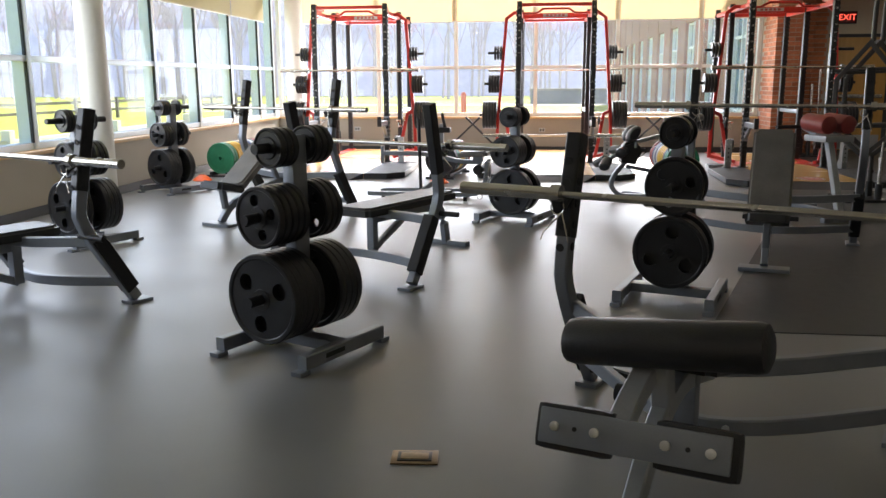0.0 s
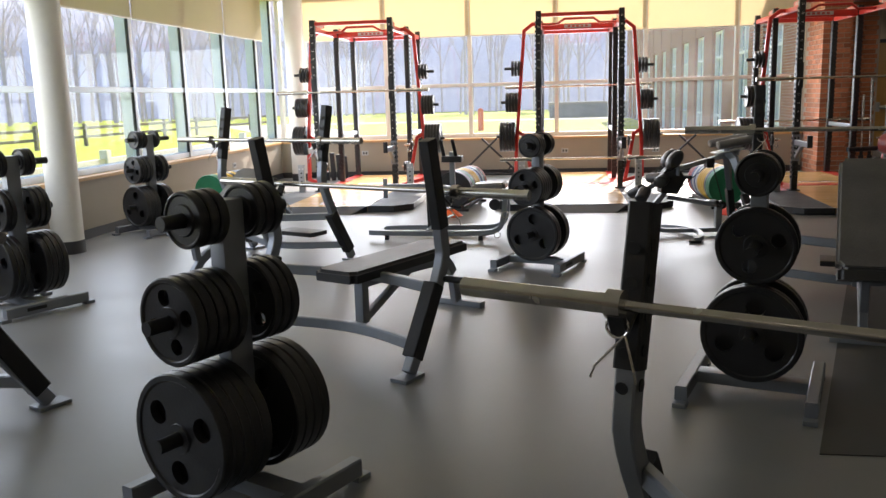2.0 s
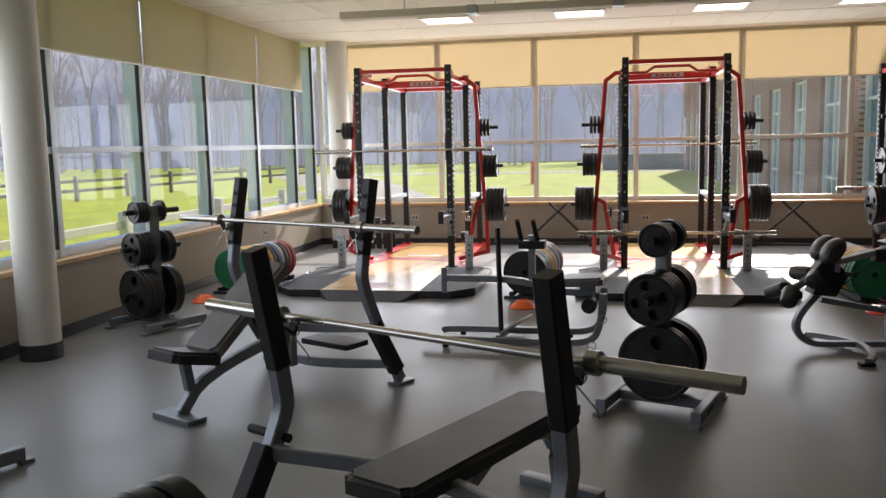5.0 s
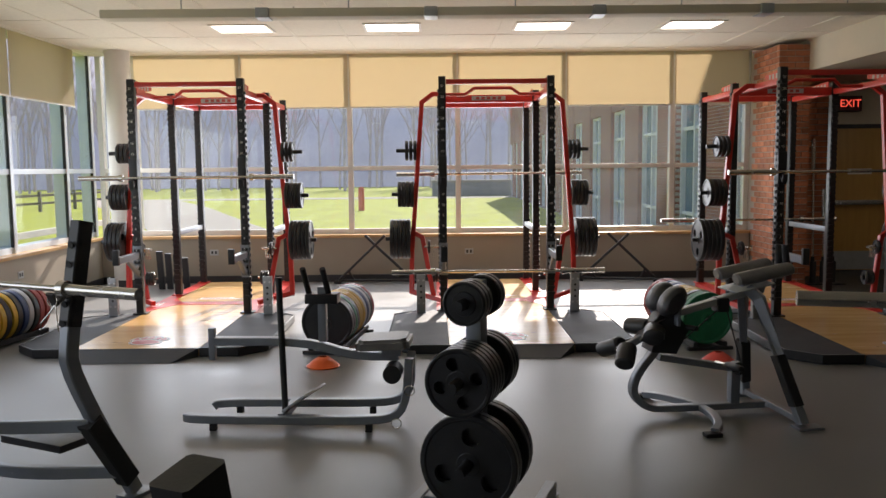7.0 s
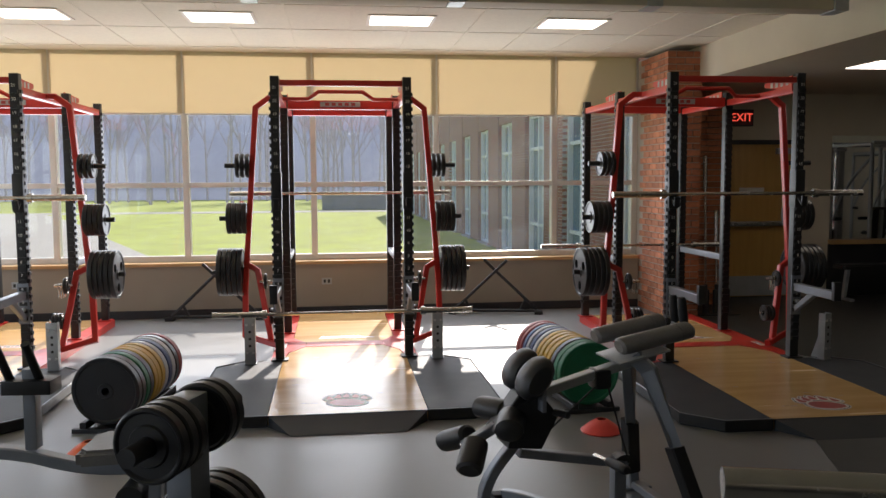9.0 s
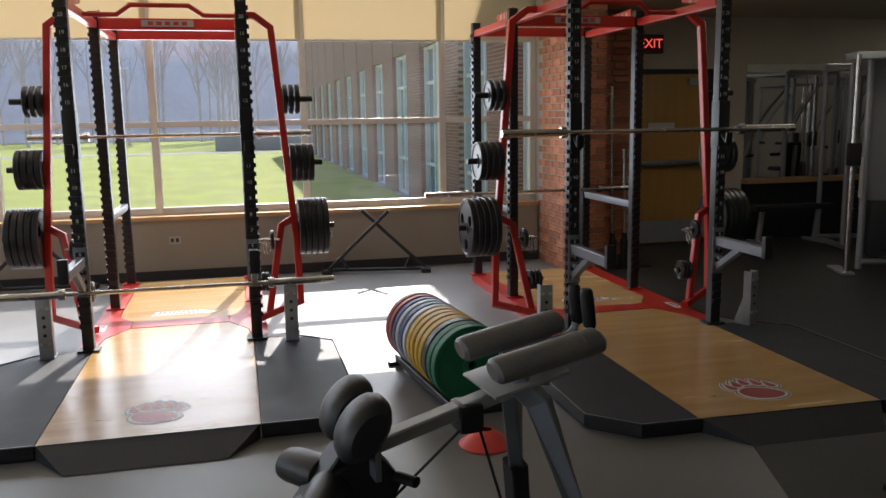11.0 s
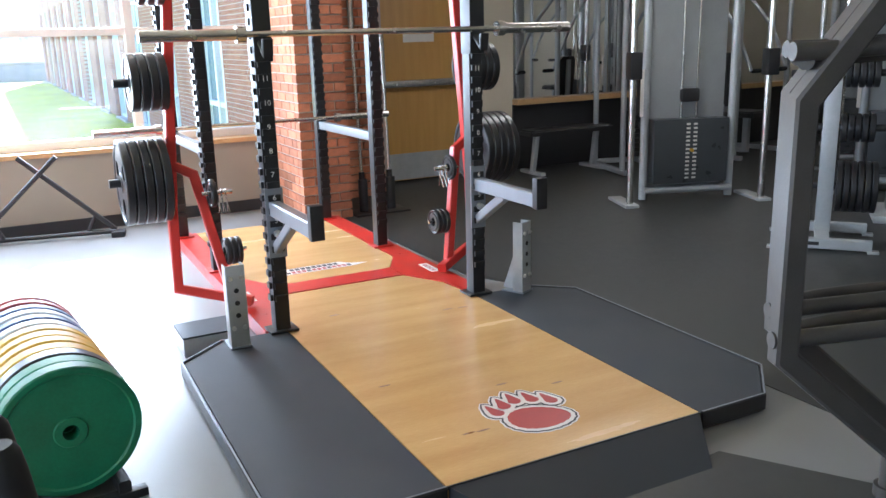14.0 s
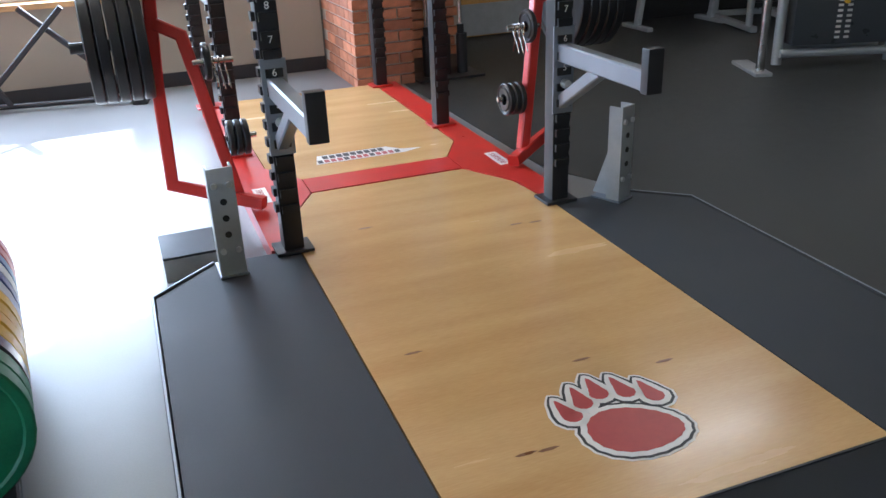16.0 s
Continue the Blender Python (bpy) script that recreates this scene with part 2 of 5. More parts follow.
def add_sweep(bm, pts, prof, closed_prof=True, up=(0, 0, 1), cap=True):
    """Sweep a 2D profile along a polyline with mitred corners."""
    pts = [Vector(p) for p in pts]
    n, rings = len(pts), []
    up = Vector(up)
    for i, p in enumerate(pts):
        d0 = (pts[i] - pts[i - 1]).normalized() if i > 0 else None
        d1 = (pts[i + 1] - pts[i]).normalized() if i < n - 1 else None
        d0, d1 = d0 or d1, d1 or d0
        t = (d0 + d1).normalized()
        u = up if abs(t.dot(up)) < 0.93 else (Vector((0, 1, 0)) if abs(t.y) < 0.9 else Vector((1, 0, 0)))
        side = t.cross(u).normalized()
        upv = side.cross(t).normalized()
        k = 1 / max(0.35, (1 + d0.dot(d1)) / 2) ** 0.5
        bend = (d1 - d0)
        bend = bend.normalized() if bend.length > 1e-5 else None
        ring = []
        for a, b in prof:
            o = side * a + upv * b
            if bend is not None:
                o += bend * (o.dot(bend)) * (k - 1)
            ring.append(bm.verts.new(p + o))
        rings.append(ring)
    m = len(prof)
    for r0, r1 in zip(rings, rings[1:]):
        for j in range(m):
            bm.faces.new((r0[j], r0[(j + 1) % m], r1[(j + 1) % m], r1[j]))
    if cap:
        bm.faces.new(rings[0][::-1])
        bm.faces.new(rings[-1])
    bmesh.ops.recalc_face_normals(bm, faces=bm.faces)
    return bm


def rect(w, h, c=0.006):
    a, b = w / 2, h / 2
    return [(a - c, -b), (a, -b + c), (a, b - c), (a - c, b), (-a + c, b), (-a, b - c), (-a, -b + c), (-a + c, -b)]


def circ(r, n=12):
    return [(r * math.cos(2 * math.pi * i / n), r * math.sin(2 * math.pi * i / n)) for i in range(n)]


def smoothed(pts, k=3):
    """Round the corners of a polyline (Chaikin)."""
    pts = [Vector(p) for p in pts]
    for _ in range(k):
        out = [pts[0]]
        for a, b in zip(pts, pts[1:]):
            out += [a * 0.75 + b * 0.25, a * 0.25 + b * 0.75]
        out.append(pts[-1])
        pts = out
    return pts


def beam(pts, w, h, up=(0, 0, 1), bm=None):
    return add_sweep(bm or bmesh.new(), pts, rect(w, h), up=up)


def rod(pts, r, n=12, bm=None):
    return add_sweep(bm or bmesh.new(), pts, circ(r, n))


def add_lathe(bm, prof, n=32, m=None):
    """Turn (radius, height) pairs round the z axis."""
    rings = []
    for r, z in prof:
        if r < 1e-6:
            rings.append([bm.verts.new((0, 0, z))])
        else:
            rings.append([bm.verts.new((r * math.cos(2 * math.pi * i / n), r * math.sin(2 * math.pi * i / n), z)) for i in range(n)])
    for a, b in zip(rings, rings[1:]):
        for i in range(n):
            j = (i + 1) % n
            if len(a) == 1 and len(b) > 1:
                bm.faces.new((a[0], b[i], b[j]))
            elif len(b) == 1 and len(a) > 1:
                bm.faces.new((a[i], a[j], b[0]))
            elif len(a) > 1:
                bm.faces.new((a[i], a[j], b[j], b[i]))
    if m is not None:
        bmesh.ops.transform(bm, matrix=m, verts=[v for ring in rings for v in ring])
    bmesh.ops.recalc_face_normals(bm, faces=bm.faces)
    return bm


def lathe(prof, n=32, m=None):
    return add_lathe(bmesh.new(), prof, n, m)


def poly_prism(pts, z0, z1, bm=None):
    bm = bm or bmesh.new()
    lo = [bm.verts.new((x, y, z0)) for x, y in pts]
    hi = [bm.verts.new((x, y, z1)) for x, y in pts]
    n = len(pts)
    for i in range(n):
        bm.faces.new((lo[i], lo[(i + 1) % n], hi[(i + 1) % n], hi[i]))
    bm.faces.new(hi)
    bm.faces.new(lo[::-1])
    bmesh.ops.recalc_face_normals(bm, faces=bm.faces)
    return bm


def write(text, size, m, material, parent, label="", depth=0.0006):
    cu = bpy.data.curves.new("lettering", 'FONT')
    cu.body, cu.size, cu.extrude, cu.align_x, cu.align_y = text, size, depth, 'CENTER', 'CENTER'
    tmp = new("lettering", cu)
    me = bpy.data.meshes.new_from_object(tmp.evaluated_get(bpy.context.evaluated_depsgraph_get()))
    bpy.data.objects.remove(tmp)
    me.materials.clear()
    me.materials.append(material)
    ob = new("lettering", me)
    ob.parent = parent
    ob.matrix_basis = m
    if label:
        ob["label"] = label
    return ob


# ---- structure ----
X0, X1, Y0, YF, HC = -4.2, 13.0, -3.0, 16.9, 3.15
SILL, RAIL, BLIND_Z = 0.66, 1.58, 2.43
GY, GX = 17.10, -4.38     # planes of the far and the side glazing


def structure(name, bm, material, label, category, smooth=False):
    return tagged(link(name, bm, material, None, "", smooth), label, category, kind="structure")


structure("floor", boxm((-4.6, Y0, -0.2), (X1, 18.4, 0)), M_FLOOR, "smooth grey rubber sheet floor with soft sheen", "floor")
bm = poly_prism([(1.8, 5.33), (X1, 5.2), (X1, 9.0), (5.6, 10.3), (4.83, 11.52), (3.97, 11.46)], 0.0, 0.004)
structure("floor_dark_1", bm, M_RUBBER, "dark speckled rubber flooring among the benches", "floor")
bm = poly_prism([(5.43, 11.5), (5.75, 11.1), (X1, 9.4), (X1, 17.9), (5.2, 17.9), (5.2, 14.0), (5.43, 13.5)], 0.0, 0.004)
structure("floor_dark_2", bm, M_RUBBER, "dark speckled rubber flooring by the machines", "floor")

# ceiling with its grid of tiles, a dropped soffit over the machine area
bm = boxm((-4.6, Y0, HC), (5.25, 17.01, HC + 0.15))
for i in range(17):
    add_box(bm, (-4.2 + i * 0.6, Y0, HC - 0.006), (-4.178 + i * 0.6, 17.0, HC + 0.002)) if -4.2 + i * 0.6 < 5.2 else None
for j in range(17):
    add_box(bm, (-4.2, Y0 + 0.4 + j * 1.2, HC - 0.005), (5.2, Y0 + 0.422 + j * 1.2, HC + 0.002))
structure("ceiling", bm, M_CEIL, "cream acoustic tile ceiling in a metal grid", "ceiling")
structure("ceiling_low", boxm((5.4, Y0, 2.76), (X1, 18.4, 3.2)), M_CREAM, "dropped cream ceiling above the machine area", "ceiling")
structure("soffit_face", boxm((5.25, Y0, 2.76), (5.4, 17.3, 3.25)), M_CREAM, "cream painted soffit edge", "soffit")
structure("wall_south", boxm((-4.6, Y0 - 0.2, 0), (X1, Y0, 3.2)), M_CREAM, "plain cream wall", "wall")
structure("wall_east", boxm((X1, Y0, 0), (X1 + 0.2, 18.4, 3.2)), M_CREAM, "plain cream wall", "wall")
structure("wall_west_solid", boxm((-4.6, Y0, 0), (X0, 3.2, 3.25)), M_CREAM, "plain cream wall", "wall")
structure("wall_north_low", boxm((-4.6, YF, 0), (4.85, 17.3, SILL - 0.04)), M_WALL, "taupe painted low wall under the windows", "wall")
structure("wall_west_low", boxm((-4.6, 3.2, 0), (X0, YF, SILL - 0.04)), M_WALL, "taupe painted low wall under the windows", "wall")
structure("sill_north", boxm((-4.2, YF - 0.03, SILL - 0.04), (4.85, 17.2, SILL), 0.006), M_SILL, "varnished maple window sill", "sill")
structure("sill_west", boxm((-4.5, 3.2, SILL - 0.04), (X0 + 0.03, YF - 0.03, SILL), 0.006), M_SILL, "varnished maple window sill", "sill")
structure("header_north", boxm((-4.6, 17.03, 3.265), (5.25, 17.2, 3.45)), M_CREAM, "cream window header", "wall")
structure("header_west", boxm((-4.6, 3.2, 3.265), (-4.3, 17.0, 3.45)), M_CREAM, "cream window header", "wall")
structure("baseboard_north", boxm((X0, YF - 0.012, 0), (4.85, YF, 0.1)), M_DARKBOX, "dark rubber baseboard", "baseboard")
structure("baseboard_west", boxm((X0, 3.2, 0), (X0 + 0.012, YF - 0.012, 0.1)), M_DARKBOX, "dark rubber baseboard", "baseboard")


def glazing(name, axis, cuts, plane, frame_mat, depth, label):
    """A run of windows along x or y: mullions, rails, gaskets and panes."""
    w = thing(name, label, "window", kind="structure")

    def put(a0, a1, z0, z1, d0, d1):
        return ((a0, plane + d0, z0), (a1, plane + d1, z1)) if axis == 'x' else ((plane + d0, a0, z0), (plane + d1, a1, z1))
    inset = 0.07 if axis == 'y' else 0.0
    for c in cuts:
        part("mullion", boxm(*put(c - 0.035, c + 0.035, SILL, 3.26, -depth, depth), 0.004), frame_mat, w)
    for a, b in zip(cuts, cuts[1:]):
        a, b = a + 0.035, b - 0.035
        for z0, z1 in ((SILL, SILL + 0.07), (RAIL - 0.03, RAIL + 0.03), (3.19, 3.25)):
            part("rail", boxm(*put(a, b, z0, z1, -depth * 0.8, depth * 0.8), 0.004), frame_mat, w)
        for z0, z1 in ((SILL + 0.07, RAIL - 0.03), (RAIL + 0.03, 3.19)):
            p = part("pane", boxm(*put(a, b, z0, z1, inset - 0.004, inset + 0.004)), M_GLASS, w, smooth=False)
            p.visible_shadow = False
            if axis == 'y':
                part("gasket", boxm(*put(b - 0.014, b, z0, z1, 0.05, 0.085)), M_GASKET, w)
    return w


glazing("window_1", 'x', [-4.2, -3.72, -2.23, -0.73, 0.78, 2.29, 3.79, 4.84], GY, M_FRAME, 0.06, "wide aluminium window run facing the lawn")
glazing("window_2", 'y', [3.24, 4.68, 6.12, 7.56, 9.0, 10.43, 11.87, 13.3, 14.73, 16.16, 17.0], GX, M_SIDEFRAME, 0.09, "aluminium side window run with pale blue frames")


def blind(lo, hi, label, along):
    b = thing("roller_blind", label, "blind", group="roller blinds")
    part("fabric", boxm(lo, hi), M_BLIND, b, smooth=False)
    if along == 'x':
        part("hem_bar", boxm((lo[0], lo[1] - 0.006, lo[2] - 0.02), (hi[0], hi[1] + 0.006, lo[2]), 0.003), M_FRAME, b)
    else:
        part("hem_bar", boxm((lo[0] - 0.006, lo[1], lo[2] - 0.02), (hi[0] + 0.006, hi[1], lo[2]), 0.003), M_FRAME, b)


cuts = [-3.70, -2.23, -0.73, 0.78, 2.29, 3.79, 4.84]
for a, b in zip(cuts, cuts[1:]):
    blind((a + 0.012, 17.0, BLIND_Z), (b - 0.012, 17.003, HC), "lowered cream roller blind over the window", 'x')
cuts = [3.24, 6.12, 9.0, 11.87, 14.73]
for a, b in zip(cuts, cuts[1:]):
    blind((-4.263, a + 0.015, BLIND_Z), (-4.26, b - 0.015, HC), "lowered cream roller blind over the side window", 'y')
blind((-4.263, 14.745, BLIND_Z), (-4.26, 16.4, HC), "lowered cream roller blind near the corner column", 'y')


def column(x, y, r):
    c = thing("column", "round cream painted column with a dark base band", "column", pose(x, y, 0), group="columns")
    part("shaft", lathe([(r, 0.12), (r, HC)], 40), M_COL, c)
    part("base_band", lathe([(r + 0.004, 0), (r + 0.004, 0.12), (r, 0.125)], 40), M_DARKBOX, c)


column(-3.93, 9.58, 0.15)
column(-3.72, 16.5, 0.16)

# wall behind the machines, with the door, mirrors and ledge
structure("wall_north_east", boxm((7.30, 17.4, 0), (X1, 17.6, 2.76)), M_CREAM, "cream painted block wall", "wall")
structure("wall_over_door", boxm((5.9, 17.4, 2.12), (7.30, 17.6, 2.76)), M_CREAM, "cream wall above the door", "wall")
structure("wall_beside_door", boxm((5.0, 17.4, 0), (6.0, 17.6, 2.76)), M_CREAM, "cream wall beside the door", "wall")
structure("wainscot", boxm((7.75, 17.375, 0), (X1, 17.399, 0.72)), M_DARKBOX, "black wall base panel", "wall panel")
structure("mirror_ledge", boxm((7.75, 17.28, 0.72), (X1, 17.399, 0.78), 0.006), M_SILL, "maple ledge under the mirrors", "ledge")
for i in range(4):
    tagged(link("mirror", boxm((7.76 + i * 1.3, 17.385, 0.785), (9.05 + i * 1.3, 17.398, 2.2), 0.002), M_MIRROR), "large frameless wall mirror above a maple ledge", "mirror", "wall mirrors")
d = thing("door_1", "closed honey oak door with a steel push bar", "door", kind="structure")
part("leaf", boxm((6.08, 17.40, 0.02), (7.22, 17.45, 2.08), 0.004), M_DOOR, d)
part("kick_plate", boxm((6.12, 17.394, 0.03), (7.18, 17.4, 0.3)), M_LGREY, d)
part("push_bar", boxm((6.14, 17.31, 0.98), (7.15, 17.37, 1.05), 0.012), M_CHROME, d)
part("bar_end", boxm((6.12, 17.31, 0.94), (6.2, 17.4, 1.1), 0.01), M_LGREY, d)
part("closer", boxm((6.95, 17.33, 1.95), (7.2, 17.4, 2.03), 0.01), M_LGREY, d)
part("notice", boxm((6.45, 17.396, 1.42), (6.8, 17.4, 1.5)), M_DECALW, d)
for x in (6.0, 7.22):
    part("jamb", boxm((x, 17.38, 0), (x + 0.08, 17.5, 2.14)), M_DARKBOX, d)
part("head", boxm((6.08, 17.38, 2.08), (7.22, 17.5, 2.14)), M_DARKBOX, d)
e = thing("exit_sign", "lit red exit sign above the door", "sign", pose(6.42, 17.36, 2.43))
part("housing", boxm((-0.17, -0.03, -0.11), (0.17, 0.04, 0.11), 0.008), M_DARKBOX, e)
part("face", boxm((-0.155, -0.036, -0.095), (0.155, -0.031, 0.095)), mat("exit_face", (0.16, 0.02, 0.02), 0.5), e)
write("EXIT", 0.15, pose(0, -0.038, 0, 90, 0, 0), M_EXIT, e, "glowing red letters")

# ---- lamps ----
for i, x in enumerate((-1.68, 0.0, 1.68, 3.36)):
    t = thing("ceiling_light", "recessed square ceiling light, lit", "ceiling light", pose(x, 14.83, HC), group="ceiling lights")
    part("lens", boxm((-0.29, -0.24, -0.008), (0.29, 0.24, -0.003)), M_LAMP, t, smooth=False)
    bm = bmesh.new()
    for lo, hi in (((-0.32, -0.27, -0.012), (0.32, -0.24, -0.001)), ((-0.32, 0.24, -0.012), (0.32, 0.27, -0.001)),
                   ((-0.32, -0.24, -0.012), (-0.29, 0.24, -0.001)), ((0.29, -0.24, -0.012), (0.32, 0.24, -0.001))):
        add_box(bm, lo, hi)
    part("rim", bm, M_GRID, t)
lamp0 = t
# unseen copies, added as fill to brighten the room and the machine bay
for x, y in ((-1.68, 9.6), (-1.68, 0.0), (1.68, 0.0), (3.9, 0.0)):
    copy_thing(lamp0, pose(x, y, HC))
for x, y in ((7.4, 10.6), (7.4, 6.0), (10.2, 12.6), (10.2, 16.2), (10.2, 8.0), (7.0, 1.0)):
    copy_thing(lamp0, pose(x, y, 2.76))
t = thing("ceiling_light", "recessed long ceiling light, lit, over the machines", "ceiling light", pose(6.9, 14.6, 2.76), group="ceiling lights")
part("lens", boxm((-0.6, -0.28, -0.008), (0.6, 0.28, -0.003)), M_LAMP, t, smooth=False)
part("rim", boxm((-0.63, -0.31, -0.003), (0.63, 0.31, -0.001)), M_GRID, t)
lt = thing("linear_pendant", "long beige linear light housing hung across the room, unlit", "ceiling light")
for i in range(5):
    x = -2.5 + i * 1.5
    part("housing", boxm((x, 12.86, 2.92), (x + 1.38, 13.06, 3.0), 0.02), M_CREAM, lt)
    part("coupler", boxm((x + 1.38, 12.85, 2.915), (x + 1.5, 13.07, 3.005), 0.015), M_LGREY, lt)
    part("hanger", rod([(x + 0.7, 12.96, 3.0), (x + 0.7, 12.96, HC)], 0.006, 6), M_LGREY, lt)
for x, y in ((-0.9, 13.6), (2.9, 13.7), (0.9, 10.5)):
    s = thing("sprinkler", "small ceiling sprinkler head", "sprinkler", pose(x, y, HC), group="sprinklers")
    part("stem", rod([(0, 0, 0), (0, 0, -0.05)], 0.01, 8), M_CHROME, s)
    part("deflector", lathe([(0, -0.05), (0.025, -0.05), (0.025, -0.055), (0, -0.055)], 10), M_CHROME, s)


def outlet(m, name="wall_outlet"):
    o = thing(name, "small steel wall outlet plate", "outlet", m, group="wall outlets")
    part("plate", boxm((-0.06, -0.008, -0.04), (0.06, 0, 0.04), 0.003), M_LGREY, o)
    for x in (-0.025, 0.025):
        part("socket", boxm((x - 0.014, -0.011, -0.02), (x + 0.014, -0.008, 0.02), 0.002), M_DARKBOX, o)


outlet(pose(-2.64, YF, 0.43))
outlet(pose(0.92, YF, 0.41))
outlet(pose(2.47, YF, 0.40))
outlet(pose(X0, 11.4, 0.43, 0, 0, 90))
outlet(pose(X0, 14.6, 0.43, 0, 0, 90))
fb = thing("floor_box", "bronze floor outlet cover let into the rubber", "floor box", pose(0.44, 3.63, 0, 0, 0, 4))
part("frame", boxm((-0.085, -0.055, 0), (0.085, 0.055, 0.006), 0.002), M_BRASS, fb)
part("lid", boxm((-0.062, -0.036, 0.006), (0.062, 0.036, 0.009), 0.001), M_DARKBOX, fb)
part("lid_plate", boxm((-0.05, -0.027, 0.009), (0.05, 0.027, 0.011), 0.001), M_BRASS, fb)


# ---- weight plates ----
PLATES = {}


def plate_mesh(r, w, holes, material, key):
    """A cast plate on the y axis, its face towards -y, with a rim, a hub and through-holes."""
    if key in PLATES:
        return PLATES[key]
    bm = bmesh.new()
    n = 36
    rh = r * 0.19
    rim, dish, hub = r * 0.9, 0.006, 0.05
    to_y = Matrix.Rotation(radians(90), 4, 'X')
    prof = [(0.026, -w / 2), (hub, -w / 2), (hub + 0.004, -w / 2 + dish), (rim - 0.006, -w / 2 + dish), (rim, -w / 2), (r - 0.005, -w / 2), (r, -w / 2 + 0.005),
            (r, w / 2 - 0.005), (r - 0.005, w / 2), (rim, w / 2), (rim - 0.006, w / 2 - dish), (hub + 0.004, w / 2 - dish), (hub, w / 2), (0.026, w / 2), (0.026, -w / 2)]
    if not holes:
        add_lathe(bm, prof, n)
    else:
        # outer ring and hub turned, web with three round openings
        add_lathe(bm, prof[3:11], n)
        add_lathe(bm, prof[:3] + prof[11:], n)
        for side in (-1, 1):
            z = side * (w / 2 - dish)
            geo = bmesh.new()
            outer = [geo.verts.new(((rim - 0.006) * math.cos(2 * math.pi * i / n), (rim - 0.006) * math.sin(2 * math.pi * i / n), z)) for i in range(n)]
            es = [geo.edges.new((outer[i], outer[(i + 1) % n])) for i in range(n)]
            inner = [geo.verts.new(((hub + 0.004) * math.cos(2 * math.pi * i / n), (hub + 0.004) * math.sin(2 * math.pi * i / n), z)) for i in range(n)]
            es += [geo.edges.new((inner[i], inner[(i + 1) % n])) for i in range(n)]
            for k in range(holes):
                a = 2 * math.pi * k / holes - math.pi / 2
                cx, cy = r * 0.56 * math.cos(a), r * 0.56 * math.sin(a)
                hv = [geo.verts.new((cx + rh * math.cos(2 * math.pi * i / 14), cy + rh * math.sin(2 * math.pi * i / 14), z)) for i in range(14)]
                es += [geo.edges.new((hv[i], hv[(i + 1) % 14])) for i in range(14)]
            bmesh.ops.triangle_fill(geo, use_beauty=True, edges=es, normal=(0, 0, side))
            me = bpy.data.meshes.new("web")
            geo.to_mesh(me)
            geo.free()
            bm.from_mesh(me)
            bpy.data.meshes.remove(me)
        for k in range(holes):
            a = 2 * math.pi * k / holes - math.pi / 2
            add_lathe(bm, [(rh, -w / 2 + dish), (rh, w / 2 - dish)], 14,
                      Matrix.Translation((r * 0.56 * math.cos(a), r * 0.56 * math.sin(a), 0)))
    bmesh.ops.remove_doubles(bm, verts=bm.verts, dist=0.0004)
    bmesh.ops.recalc_face_normals(bm, faces=bm.faces)
    bmesh.ops.transform(bm, matrix=to_y, verts=bm.verts)
    me = bpy.data.meshes.new("weight_plate")
    bm.to_mesh(me)
    bm.free()
    me.materials.append(material)
    me.shade_smooth()
    me.set_sharp_from_angle(angle=radians(38))
    PLATES[key] = me
    return me


def put_plate(me, m, label, group, category="weight plate", name="weight_plate"):
    ob = new(name, me)
    ob.matrix_basis = m
    return tagged(ob, label, category, group)


BIG = lambda: plate_mesh(0.222, 0.042, 3, M_IRON, "big")
MID = lambda: plate_mesh(0.175, 0.036, 3, M_IRON, "mid")
SMALL = lambda: plate_mesh(0.112, 0.034, 0, M_IRON, "small")
TREE_MID = lambda: plate_mesh(0.148, 0.036, 4, M_IRON, "tree_mid")
TREE_SMALL = lambda: plate_mesh(0.095, 0.036, 0, M_IRON, "tree_small")
TINY = lambda: plate_mesh(0.075, 0.026, 0, M_IRON, "tiny")
RIGHT90 = pose(0, 0, 0, 0, 0, 90)


def barbell(m, label, length=2.2, group="barbells"):
    """Olympic bar along local x, at its own height."""
    b = thing("barbell", label, "barbell", m, group=group)
    h = length / 2
    part("shaft", rod([(-h + 0.42, 0, 0), (h - 0.42, 0, 0)], 0.0145, 12), M_CHROME, b)
    for s in (-1, 1):
        part("sleeve", rod([(s * (h - 0.415), 0, 0), (s * h, 0, 0)], 0.0255, 16), M_CHROME, b, "thick steel sleeve")
        part("collar", rod([(s * (h - 0.45), 0, 0), (s * (h - 0.41), 0, 0)], 0.037, 16), M_CHROME, b)
    return b


# ---- power racks on lifting platforms ----
def hook_strip(bm, x, y, z0, z1, s):
    """Row of hook teeth down a post's face."""
    z = z0
    while z < z1:
        add_box(bm, (x - 0.03, y - 0.052, z), (x + 0.03, y - 0.036, z + 0.03))
        add_box(bm, (x + s * 0.036, y - 0.02, z), (x + s * 0.05, y + 0.02, z + 0.03))
        z += 0.062


